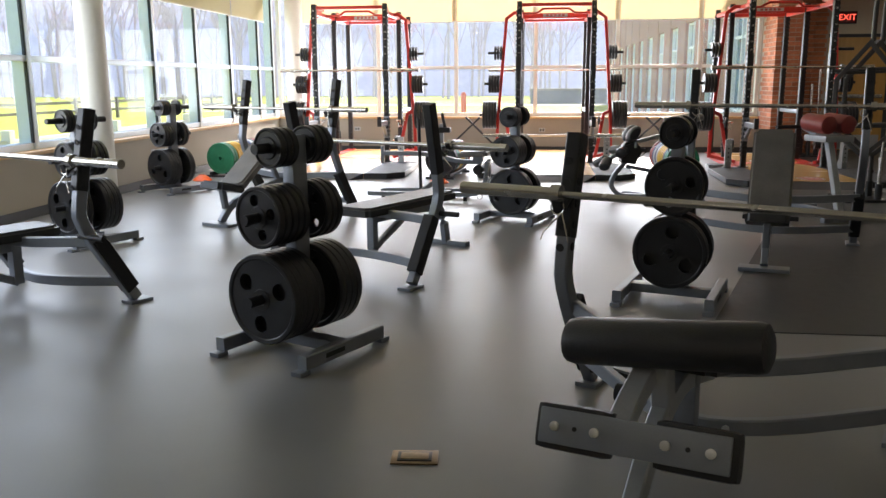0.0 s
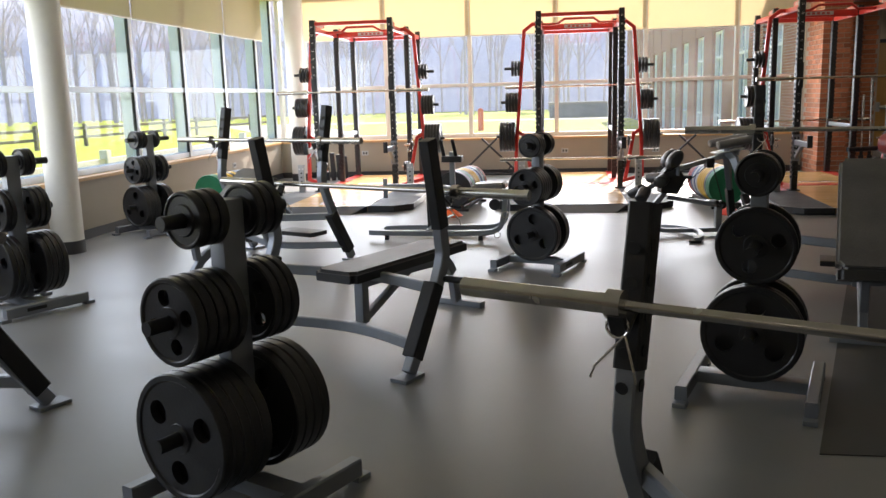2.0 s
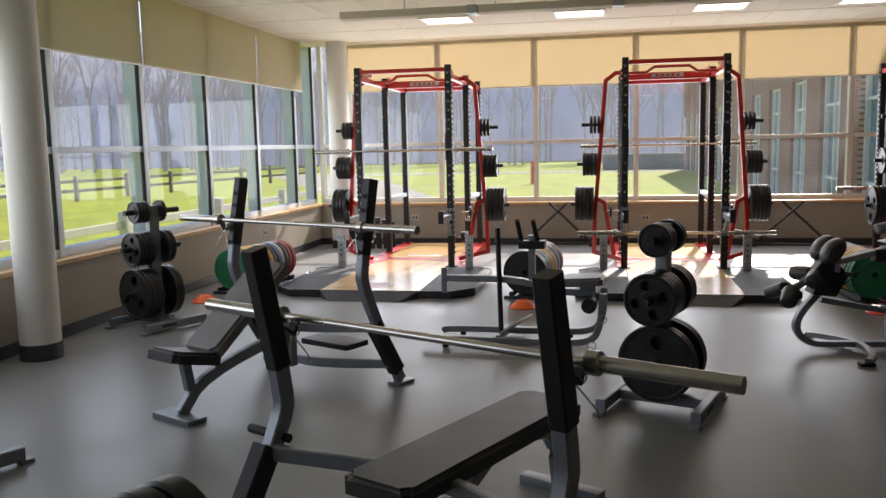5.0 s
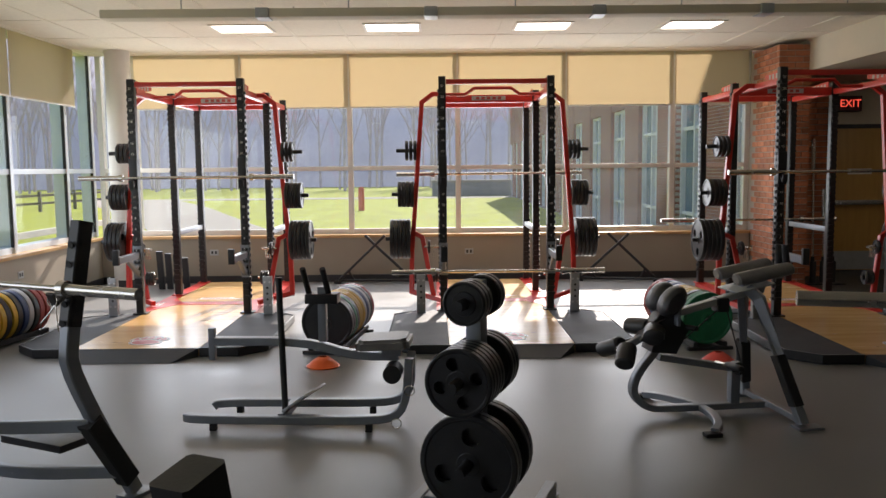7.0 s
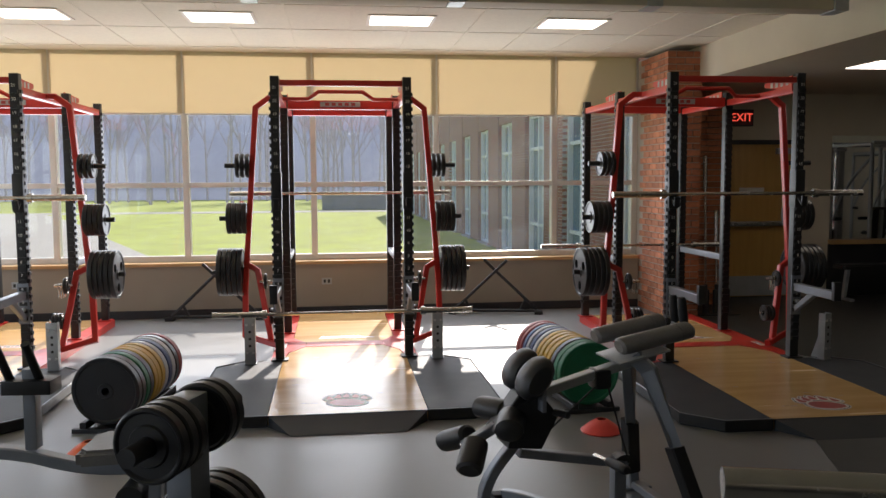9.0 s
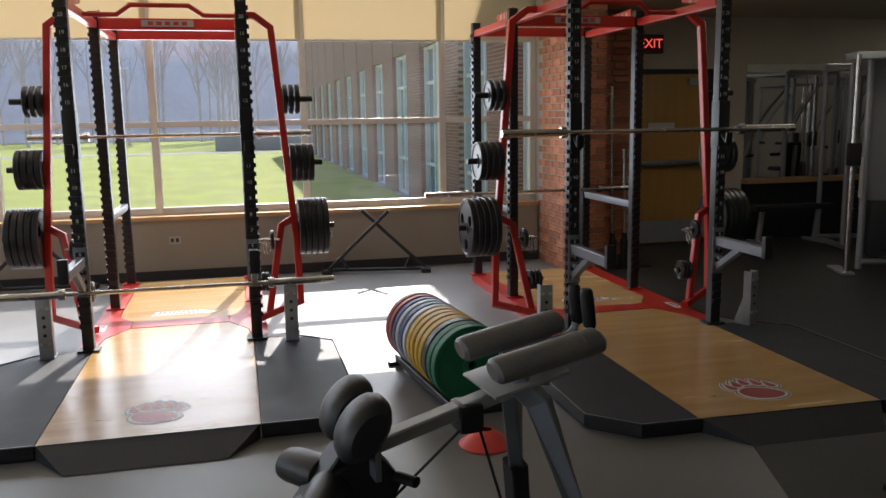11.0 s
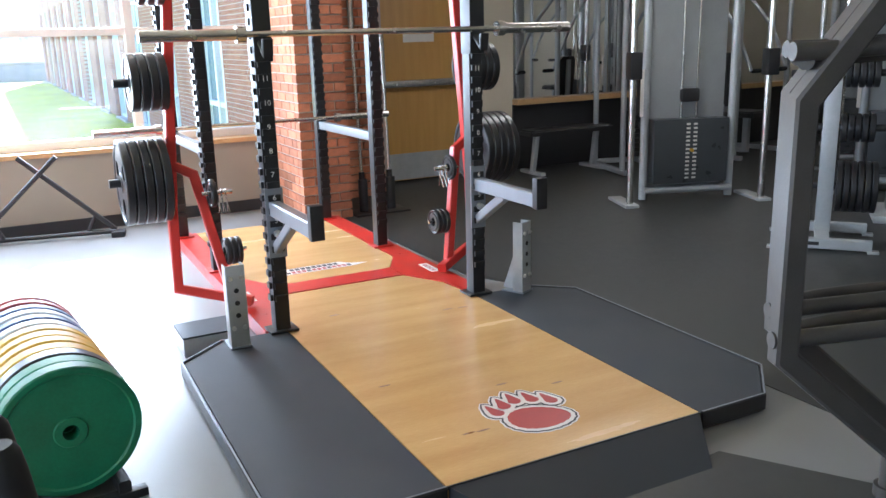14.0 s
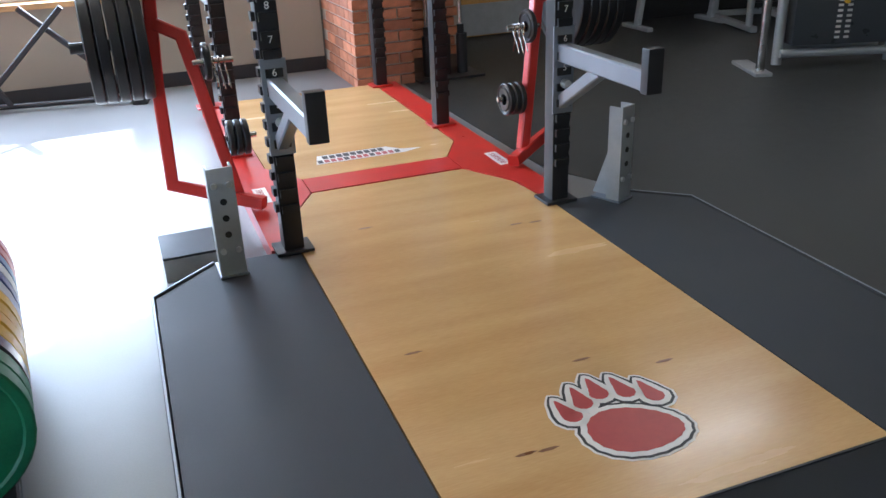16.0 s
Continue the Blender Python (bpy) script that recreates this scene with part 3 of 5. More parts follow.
def power_rack(m):
    r = thing("power_rack", "tall black power rack with red crossmembers and plate horns", "power rack", m, group="power racks")
    hw = 0.56
    for y, top in ((0, 2.43), (1.3, 2.40), (2.38, 2.40)):
        for s in (-1, 1):
            p = part("post", boxm((s * hw - 0.037, y - 0.037, 0.0), (s * hw + 0.037, y + 0.037, top), 0.004), M_BLACK, r)
            bm = bmesh.new()
            hook_strip(bm, s * hw, y, 0.16, top - 0.12, s)
            tagged(part("hook_teeth", bm, M_BLACK, p, smooth=False), kind="stuff")
            if y == 0:
                bm = bmesh.new()
                part("catch_plate", boxm((s * hw - 0.043, y - 0.06, 1.30), (s * hw + 0.043, y + 0.04, 1.62), 0.006), M_BLACK, p)
                for k in range(21):
                    n = k + 1
                    if 4 < n < 24:
                        write(str(n), 0.035, pose(s * hw, -0.0545, 0.12 + k * 0.1105, 90, 0, 0), M_DECALW, p)
            part("base_pad", boxm((s * hw - 0.07, y - 0.06, 0), (s * hw + 0.07, y + 0.06, 0.012), 0.003), M_RED if y else M_BLACK, r)
    part("front_crossbar", boxm((-hw + 0.04, -0.025, 2.35), (hw - 0.04, 0.025, 2.40), 0.006), M_RED, r)
    part("mid_crossbar", boxm((-hw + 0.04, 1.27, 2.26), (hw - 0.04, 1.33, 2.35), 0.006), M_RED, r)
    part("name_plate", boxm((-0.2, 1.262, 2.285), (0.2, 1.268, 2.335)), M_LGREY, r)
    for i in range(5):
        part("plate_lettering_bar", boxm((-0.15 + i * 0.065, 1.2585, 2.295), (-0.11 + i * 0.065, 1.2615, 2.325)), M_DECALR, r, smooth=False)
    part("rear_crossbar", boxm((-hw + 0.04, 2.35, 2.28), (hw - 0.04, 2.41, 2.36), 0.006), M_RED, r)
    part("pull_up_bar", rod([(-hw, 0.62, 2.30), (-0.3, 0.62, 2.30), (-0.2, 0.55, 2.36), (0.2, 0.55, 2.36), (0.3, 0.62, 2.30), (hw, 0.62, 2.30)], 0.018, 10), M_RED, r)
    for s in (-1, 1):
        part("top_beam", boxm((s * hw - 0.03, 0.04, 2.27), (s * hw + 0.03, 1.26, 2.33), 0.005), M_RED, r)
        part("top_beam", boxm((s * hw - 0.03, 1.34, 2.27), (s * hw + 0.03, 2.34, 2.33), 0.005), M_RED, r)
        for y0 in (0.05, 1.36):
            g = part("gusset", poly_prism([(0, 0), (0.46, -0.02), (0.46, -0.06), (0, -0.13)], -0.004, 0.004), M_RED, r)
            g.matrix_basis = Matrix.Translation((s * (hw - 0.034), y0, 2.42)) @ pose(0, 0, 0, 90, 0, 90)
            for k in range(4):
                b = part("slot", boxm((0.06 + k * 0.085, -0.075, -0.0055), (0.1 + k * 0.085, -0.025, 0.0055)), M_LGREY, g, smooth=False)
        # splayed storage upright with plate horns
        yo = 0.66
        o = part("storage_upright", beam([(s * hw, yo, 2.31), (s * (hw + 0.10), yo, 2.31), (s * (hw + 0.22), yo, 2.22), (s * (hw + 0.35), yo, 0.55), (s * (hw + 0.36), yo, 0.10), (s * (hw + 0.02), yo - 0.22, 0.035)], 0.05, 0.06, up=(0, 1, 0)), M_RED, r)
        part("inner_strut", beam([(s * (hw + 0.34), yo, 0.78), (s * (hw + 0.23), yo - 0.04, 0.72), (s * (hw + 0.11), yo - 0.14, 0.06)], 0.05, 0.05, up=(0, 1, 0)), M_RED, r)
        for z, off, ln in ((1.69, 0.262, 0.25), (1.205, 0.30, 0.27), (0.705, 0.345, 0.30)):
            part("plate_horn", rod([(s * (hw + off), yo, z), (s * (hw + off + ln), yo, z)], 0.022, 12), M_BLACK, r)
        for z in (0.62, 0.30):
            part("small_horn", rod([(s * (hw + 0.21 - (0.62 - z) * 0.16), yo - 0.1, z), (s * (hw + 0.05 - (0.62 - z) * 0.16), yo - 0.1, z)], 0.012, 10), M_CHROME, r)
        # spotter arm
        a = part("spotter_arm", beam([(s * hw, -0.03, 0.62), (s * hw, -0.62, 0.62)], 0.055, 0.07), M_GREY, r)
        part("arm_stop", boxm((s * hw - 0.03, -0.64, 0.58), (s * hw + 0.03, -0.60, 0.73), 0.006), M_BLACK, a)
        part("arm_brace", beam([(s * hw, -0.03, 0.42), (s * hw, -0.32, 0.60)], 0.045, 0.05), M_GREY, a)
        part("arm_bracket", boxm((s * hw - 0.045, -0.045, 0.38), (s * hw + 0.045, -0.038, 0.72), 0.003), M_GREY, a)
        part("pin", lathe([(0, 0), (0.018, 0), (0.018, 0.03), (0, 0.035)], 12, Matrix.Translation((s * hw, -0.05, 0.5)) @ pose(0, 0, 0, 90)), M_BOLT, a)
        part("rear_safety", boxm((s * hw - 0.025, 1.34, 0.72), (s * hw + 0.025, 2.34, 0.78), 0.005), M_GREY, r)
        part("j_hook", beam([(s * hw, -0.04, 1.40), (s * hw, -0.12, 1.33), (s * hw, -0.13, 1.40)], 0.05, 0.02), M_BLACK, r)
    return r


def lifting_platform(m):
    p = thing("lifting_platform", "birch lifting platform with black rubber sides and red steel inlay", "lifting platform", m, group="lifting platforms")
    T = 0.075
    part("wood_panel", poly_prism([(-0.535, -1.74), (0.535, -1.74), (0.535, 0.0), (0.50, 0.3), (0.36, 0.56), (-0.36, 0.56), (-0.50, 0.3), (-0.535, 0.0)], 0.012, T), M_WOOD, p)
    part("rear_wood_panel", poly_prism([(-0.36, 0.76), (0.36, 0.76), (0.49, 1.0), (0.49, 2.45), (-0.49, 2.45), (-0.49, 1.0)], 0.012, T), M_WOOD, p)
    part("steel_crossband", poly_prism([(-0.36, 0.565), (0.36, 0.565), (0.36, 0.755), (-0.36, 0.755)], 0.012, T + 0.003), M_RED, p)
    for s in (-1, 1):
        pts = [(s * 0.54, 0.0), (s * 0.64, 0.0), (s * 0.64, 2.45), (s * 0.495, 2.45), (s * 0.495, 1.0), (s * 0.365, 0.76), (s * 0.365, 0.56), (s * 0.505, 0.3)]
        part("steel_side_rail", poly_prism(pts, 0.0, T + 0.003), M_RED, p)
        pts = [(s * 0.54, -1.74), (s * 0.86, -1.74), (s * 1.07, -1.53), (s * 1.07, -0.22), (s * 0.85, -0.02), (s * 0.54, -0.02)]
        side = part("rubber_side", poly_prism(pts, 0.0, T), M_RMAT, p)
        rim = [(s * 0.54, -1.75, T - 0.03), (s * 0.865, -1.75, T - 0.03), (s * 1.08, -1.535, T - 0.03), (s * 1.08, -0.21, T - 0.03), (s * 0.855, -0.01, T - 0.03)]
        part("steel_edging", beam(rim, 0.012, 0.072), M_BLACK, side)
        strip = [(x, y, T + 0.0065) for x, y, z in rim]
        part("worn_edge", add_sweep(bmesh.new(), strip, rect(0.007, 0.002, 0.0005)), M_GREY, side, "worn bright steel edge")
        part("side_decal", boxm((s * 0.57 - 0.03, 0.52, T + 0.003), (s * 0.57 + 0.03, 0.72, T + 0.0045)), M_DECALW, p)
        write("ROGERS", 0.042, pose(s * 0.57, 0.62, T + 0.0048, 0, 0, 90), M_DECALR, p, depth=0.0004)
    bm = bmesh.new()
    v = [bm.verts.new(c) for c in ((-0.53, -1.745, T), (0.53, -1.745, T), (0.37, -1.98, 0.004), (-0.37, -1.98, 0.004), (-0.53, -1.745, 0), (0.53, -1.745, 0))]
    for f in ((0, 3, 2, 1), (0, 4, 3), (1, 2, 5), (0, 1, 5, 4), (4, 5, 2, 3)):
        bm.faces.new([v[i] for i in f])
    bmesh.ops.recalc_face_normals(bm, faces=bm.faces)
    part("front_ramp", bm, M_RMAT, p, smooth=False)
    part("front_trim", boxm((-0.535, -1.748, T - 0.01), (0.535, -1.741, T + 0.002)), M_BLACK, p)
    # paw print: plain lobes, white under red with a dark outline
    def rough_edge(pts, amount):
        """Torn outline: nudge every other point along the radius from the middle."""
        cx, cy = sum(p[0] for p in pts) / len(pts), sum(p[1] for p in pts) / len(pts)
        return [(cx + (x - cx) * (1 + amount * (-1) ** n), cy + (y - cy) * (1 + amount * (-1) ** n)) for n, (x, y) in enumerate(pts)]

    def palm(g):
        """Wide pad, fuller on the one end."""
        pts = []
        for n in range(40):
            t = 2 * math.pi * n / 40
            x, y = (0.122 + g) * math.cos(t), (0.088 + g - 0.016 * math.cos(t)) * math.sin(t)
            pts.append((-0.004 + x * 0.96 + y * 0.26, -1.475 - x * 0.26 + y * 0.96))
        return rough_edge(pts, 0.012)

    def toe(bx, by, lean, g):
        """Teardrop toe drawn out into a claw."""
        pts = []
        for n in range(22):
            t = 2 * math.pi * n / 22
            up = max(0.0, math.sin(t))
            x = (0.027 + g) * math.cos(t) * (1 - 0.45 * up * (0.03 / (0.03 + g)))
            y = (0.028 + g) * math.sin(t) + 0.047 * up ** 2
            pts.append((bx + 0.03 + x + lean * up * 0.02, by + y))
        return rough_edge(pts, 0.015)
    toes = [(-0.152, -1.365, -0.6), (-0.100, -1.326, 0.2), (-0.041, -1.305, 0.2), (0.028, -1.326, -0.2), (0.088, -1.370, -0.2)]
    for grow, material, z in ((0.032, M_DECALW, 0.0006), (0.025, M_DECALK, 0.0012), (0.017, M_DECALW, 0.0018), (0.0, M_DECALR, 0.0024)):
        part("paw_decal", poly_prism(palm(grow), T, T + z), material, p, smooth=False)
        for bx, by, lean in toes:
            part("paw_decal", poly_prism(toe(bx, by, lean, grow), T, T + z), material, p, smooth=False)
    part("wordmark_field", poly_prism([(-0.25, 0.94), (0.20, 0.94), (0.30, 0.975), (0.20, 1.0), (0.14, 1.07), (-0.22, 1.07)], T, T + 0.0008), M_DECALW, p, smooth=False)
    for k in range(13):
        part("wordmark_bar", boxm((-0.235 + k * 0.033, 0.952, T), (-0.211 + k * 0.033, 0.996, T + 0.0014)), M_DECALR if k % 4 else M_DECALK, p, smooth=False)
    for k in range(9):
        part("wordmark_bar", boxm((-0.20 + k * 0.036, 1.010, T), (-0.172 + k * 0.036, 1.058, T + 0.0014)), M_DECALK, p, smooth=False)
    rnd = random.Random(4)
    for k in range(9):
        x, y = rnd.uniform(-0.45, 0.45), rnd.uniform(-1.65, 0.2)
        part("knot", poly_prism([(x + 0.03 * math.cos(i), y + 0.006 * math.sin(i)) for i in range(6)], T, T + 0.0004), M_KNOT, p, smooth=False)
    return p


def jack(m):
    j = thing("bar_jack", "upright silver steel bar jack with bolt holes", "bar jack", m, group="bar jacks")
    part("foot", boxm((-0.05, -0.02, 0), (0.05, 0.12, 0.008), 0.002), M_GREY, j)
    bm = boxm((-0.045, -0.012, 0.008), (0.045, -0.002, 0.40), 0.003)
    add_box(bm, (-0.045, -0.002, 0.008), (-0.037, 0.05, 0.40), 0.003)
    add_box(bm, (0.037, -0.002, 0.008), (0.045, 0.05, 0.40), 0.003)
    part("channel", bm, M_LGREY, j)
    part("brace", poly_prism([(0, 0), (0.14, 0), (0.02, 0.34)], -0.004, 0.004), M_LGREY, j).matrix_basis = Matrix.Translation((0.0, 0.0, 0.008)) @ pose(0, 0, 0, 90, 0, 90)
    for x in (-0.026, 0.026):
        for z in (0.1, 0.34):
            part("bolt", lathe([(0, 0), (0.011, 0), (0.011, 0.008), (0, 0.01)], 8, Matrix.Translation((x, -0.012, z)) @ pose(0, 0, 0, 90)), M_BOLT, j)
    for z in (0.16, 0.22, 0.28):
        part("hole", lathe([(0, 0), (0.012, 0), (0.012, 0.002), (0, 0.002)], 10, Matrix.Translation((0, -0.012, z)) @ pose(0, 0, 0, 90)), M_GASKET, j)
    return j


RACKS = [(-2.09, 13.99), (1.10, 13.99), (4.385, 13.43)]
rack0 = power_rack(pose(RACKS[0][0], RACKS[0][1], 0.078))
plat0 = lifting_platform(pose(RACKS[0][0], RACKS[0][1], 0))
for (x, y), turn in zip(RACKS[1:], (0, -1.0)):
    copy_thing(rack0, pose(x, y, 0.078))
    copy_thing(plat0, pose(x, y, 0, 0, 0, turn))
jk = None
for i, (x, y) in enumerate(RACKS):
    for s in (-1, 1):
        m = pose(x + s * 0.80, y - 0.13, 0.076, 0, 0, 25 if (i == 2 and s > 0) else 0)
        jk = jack(m) if jk is None else copy_thing(jk, m) and jk
    # plates on the storage horns
    for s in (-1, 1):
        yo = y + 0.66
        for z, off, kind, count in ((1.768, 0.262, SMALL, 3), (1.283, 0.30, MID, 4), (0.783, 0.345, BIG, 5)):
            if i == 0 and s == -1 and kind is BIG:
                count = 4
            if i == 2 and s == 1 and kind is SMALL:
                count = 0
            me = kind()
            if kind is MID:
                me = plate_mesh(0.145, 0.042, 0, M_IRON, "mid_rack")
            wd = 0.046
            for k in range(count):
                xx = x + s * (0.56 + off + 0.04 + wd * k)
                put_plate(me, Matrix.Translation((xx, yo, z)) @ pose(0, 0, 0, 0, 0, 90 if s > 0 else -90), "black iron weight plate on a rack horn", "rack plates")
        for k in range(3):
            put_plate(TINY(), Matrix.Translation((x + s * (0.665 - 0.03 * k), yo - 0.1, 0.375)) @ RIGHT90, "small black weight plate on a short horn", "rack plates")
        put_plate(TINY(), Matrix.Translation((x + s * 0.715, yo - 0.1, 0.698)) @ RIGHT90, "small black weight plate on a short horn", "rack plates")
        for k in range(3):
            c = thing("spring_clip", "bent steel spring clip hanging from a horn", "collar clip", Matrix.Translation((x + s * (0.69 - 0.022 * k), yo - 0.1, 0.698)) @ RIGHT90, group="spring clips")
            part("wire", rod([(0.0, 0, 0.016)] + [(0.018 * math.cos(a), 0, 0.018 * math.sin(a)) for a in (2.2, 3.1, 4.0)] + [(0.02, -0.01, -0.09), (0.03, -0.01, -0.11)], 0.003, 5), M_CHROME, c)
            part("wire", rod([(0.0, 0, 0.016)] + [(0.018 * math.cos(a), 0, 0.018 * math.sin(a)) for a in (0.9, 0.0, -0.9)] + [(-0.02, -0.01, -0.09), (-0.03, -0.01, -0.11)], 0.003, 5), M_CHROME, c)
barbell(pose(RACKS[0][0], RACKS[0][1] - 0.10, 1.50), "steel barbell racked in the hooks of a power rack")
barbell(pose(RACKS[1][0], RACKS[1][1] + 1.22, 1.50), "steel barbell racked on the middle posts")
barbell(pose(RACKS[1][0], RACKS[1][1] - 0.16, 0.505), "steel barbell resting on two bar jacks")
barbell(pose(RACKS[2][0], RACKS[2][1] - 0.10, 1.50), "steel barbell racked in the hooks of a power rack")
barbell(pose(RACKS[2][0], RACKS[2][1] + 2.28, 0.885), "steel barbell lying on rear safety arms")
for x, y in ((3.50, 13.62),):
    k = thing("foot_block", "grey rubber-topped storage block beside the platform", "block", pose(x, y, 0))
    part("body", boxm((-0.14, -0.12, 0), (0.14, 0.12, 0.09), 0.006), M_LGREY, k)
    part("top", boxm((-0.14, -0.12, 0.09), (0.14, 0.12, 0.1), 0.003), M_RMAT, k)


# ---- weight trees ----
def weight_tree(m, stacks, material=None, top=1.08):
    material = material or M_GREY
    t = thing("weight_tree", "grey steel weight tree on an H-shaped base", "weight tree", m, group="weight trees")
    for s in (-1, 1):
        f = part("foot_bar", beam([(s * 0.27, -0.30, 0.055), (s * 0.27, 0.30, 0.055)], 0.055, 0.07), material, t)
        for y in (-0.31, 0.31):
            part("foot_plate", boxm((s * 0.27 - 0.03, y - 0.035, 0), (s * 0.27 + 0.03, y + 0.035, 0.022), 0.004), material, f)
        if s > 0:
            part("badge_bar", boxm((0.298, -0.16, 0.045), (0.2995, -0.02, 0.068)), M_DECALK, f, smooth=False)
    part("cross_bar", boxm((-0.245, -0.045, 0.03), (0.245, 0.045, 0.085), 0.006), material, t)
    part("upright", boxm((-0.035, -0.05, 0.085), (0.035, 0.05, top), 0.008), material, t)
    for z, me, front, back in stacks:
        w = 0.043
        part("peg", rod([(0, -0.09 - max(front, 3) * w - 0.05, z), (0, 0.09 + max(back, 3) * w + 0.05, z)], 0.024, 14), M_BLACK, t)
    for z, me, front, back in stacks:
        for k in range(front):
            put_plate(me, m @ pose(0, -0.08 - w * k, z, 0, 60 * k + 20 * z, 0), "black iron plate with grip holes on a weight tree", "tree plates")
        for k in range(back):
            put_plate(me, m @ pose(0, 0.08 + w * k, z, 0, 60 * k + 30 + 20 * z, 180), "black iron plate with grip holes on a weight tree", "tree plates")
    return t


weight_tree(pose(-0.32, 4.83, 0, 0, 0, -26), [(0.315, BIG(), 5, 4), (0.71, TREE_MID(), 5, 3), (1.03, TREE_SMALL(), 3, 3)])
weight_tree(pose(1.70, 6.02, 0, 0, 0, -19), [(0.315, BIG(), 2, 2), (0.71, MID(), 1, 1), (1.03, TREE_SMALL(), 2, 1)])
weight_tree(pose(0.64, 8.92, 0, 0, 0, -20), [(0.29, BIG(), 2, 2), (0.68, TREE_MID(), 5, 3), (1.00, TREE_SMALL(), 3, 2)])
weight_tree(pose(-3.62, 10.75, 0, 0, 0, -26), [(0.315, BIG(), 4, 2), (0.71, TREE_MID(), 4, 2), (1.03, TREE_SMALL(), 3, 1)])
weight_tree(pose(-2.95, 7.45, 0, 0, 0, -26), [(0.315, BIG(), 3, 4), (0.71, TREE_MID(), 2, 3), (1.03, TREE_SMALL(), 2, 2)])
weight_tree(pose(7.70, 13.35, 0, 0, 0, -141), [(0.40, MID(), 0, 6), (0.80, TREE_SMALL(), 0, 5), (1.16, TREE_SMALL(), 0, 5)], M_LGREY, 1.25)


# ---- benches ----
def vinyl_pad(bm, w, l, t, m, crown=0.012, c=0.03):
    """A cushion with rounded edges, centred, top face up."""
    tmp = bmesh.new()
    add_box(tmp, (-w / 2, -l / 2, 0), (w / 2, l / 2, t))
    bmesh.ops.bevel(tmp, geom=[e for e in tmp.edges if abs(e.verts[0].co.z - e.verts[1].co.z) > 0.01], offset=c, segments=3, affect='EDGES')
    bmesh.ops.bevel(tmp, geom=[e for e in tmp.edges if e.verts[0].co.z > t - 1e-4 and e.verts[1].co.z > t - 1e-4], offset=min(0.018, t * 0.4), segments=3, affect='EDGES')
    bmesh.ops.transform(tmp, matrix=m, verts=tmp.verts)
    me = bpy.data.meshes.new("pad")
    tmp.to_mesh(me)
    tmp.free()
    bm.from_mesh(me)
    bpy.data.meshes.remove(me)
    return bm


def bench_frame(b, hb, wide=0.61, rise=0.28, bow=0.18):
    """Uprights, bar catches and rails; the lifter's end is -y, the bar over y = 0."""
    for s in (-1, 1):
        x = s * wide
        pts = smoothed([(x, 0.06, hb + rise), (x, -0.04, hb - 0.22), (x, -0.05, hb - 0.36), (x, 0.29, 0.03)], 2)
        u = part("upright", beam(pts, 0.056, 0.07, up=(0, 1, 0)), M_GREY, b)
        part("catch_cover", beam([(x, 0.064, hb + rise + 0.02), (x, -0.030, hb - 0.16)], 0.064, 0.080, up=(0, 1, 0)), M_BLACK, u)
        for k in range(5):
            zz = hb + rise - 0.08 - k * 0.085
            part("catch_hole", lathe([(0, 0), (0.017, 0), (0.017, 0.003), (0, 0.003)], 12, Matrix.Translation((x, (zz - hb) * 0.2 - 0.043, zz)) @ pose(0, 0, 0, 100)), M_CHROME if k == 2 else M_GASKET, u)
            part("catch_hole", lathe([(0, 0), (0.017, 0), (0.017, 0.003), (0, 0.003)], 12, Matrix.Translation((x + 0.033, (zz - hb) * 0.2 + 0.0, zz)) @ pose(0, 0, 0, 0, 90, 0)), M_GASKET, u)
        part("bar_catch", beam([(x, -0.03, hb + 0.0), (x, -0.10, hb - 0.045), (x, -0.125, hb + 0.0)], 0.05, 0.016), M_BLACK, u)
        part("rubber_sleeve", beam([(x, 0.045, 0.44), (x, 0.255, 0.10)], 0.08, 0.09, up=(0, 1, 0)), M_BOOT, u)
        part("foot", boxm((x - 0.05, 0.22, 0), (x + 0.05, 0.38, 0.02), 0.004), M_GREY, u)
    for z, yy in ((0.40, 0.05), (0.13, 0.21)):
        part("cross_rail", beam(smoothed([(-wide, yy, z + 0.02), (-0.15, yy - bow, z), (0.15, yy - bow, z), (wide, yy, z + 0.02)], 2), 0.04, 0.06), M_GREY, b)
    part("mid_post", boxm((-0.03, 0.05 - bow, 0.12), (0.03, 0.11 - bow, 0.40), 0.005), M_GREY, b)
    for x in (-0.1, 0.1):
        for z in (0.13, 0.40):
            part("bolt", lathe([(0, 0), (0.013, 0), (0.013, 0.01), (0, 0.012)], 8, Matrix.Translation((x, (0.03 if z < 0.2 else -0.13) + 0.18 - bow, z)) @ pose(0, 0, 0, 90)), M_BOLT, b)


def flat_bench(m):
    b = thing("flat_bench", "silver framed olympic flat bench with a black vinyl pad", "weight bench", m, group="benches")
    bench_frame(b, 0.89)
    part("spine", beam(smoothed([(0, -0.10, 0.36), (0, -0.9, 0.36), (0, -1.05, 0.28), (0, -1.1, 0.03)], 2), 0.05, 0.07), M_GREY, b)
    part("foot_bar", boxm((-0.2, -1.15, 0), (0.2, -1.08, 0.04), 0.006), M_GREY, b)
    part("strut", beam([(0, -0.1, 0.13), (0, -0.55, 0.34)], 0.04, 0.05), M_GREY, b)
    part("pad", vinyl_pad(bmesh.new(), 0.30, 1.18, 0.065, pose(0, -0.45, 0.405)), M_VINYL, b)
    for s in (-1, 1):
        part("step_handle", rod([(s * 0.56, -0.02, 0.46), (s * 0.78, -0.02, 0.46)], 0.018, 10), M_BOOT, b)
    return b


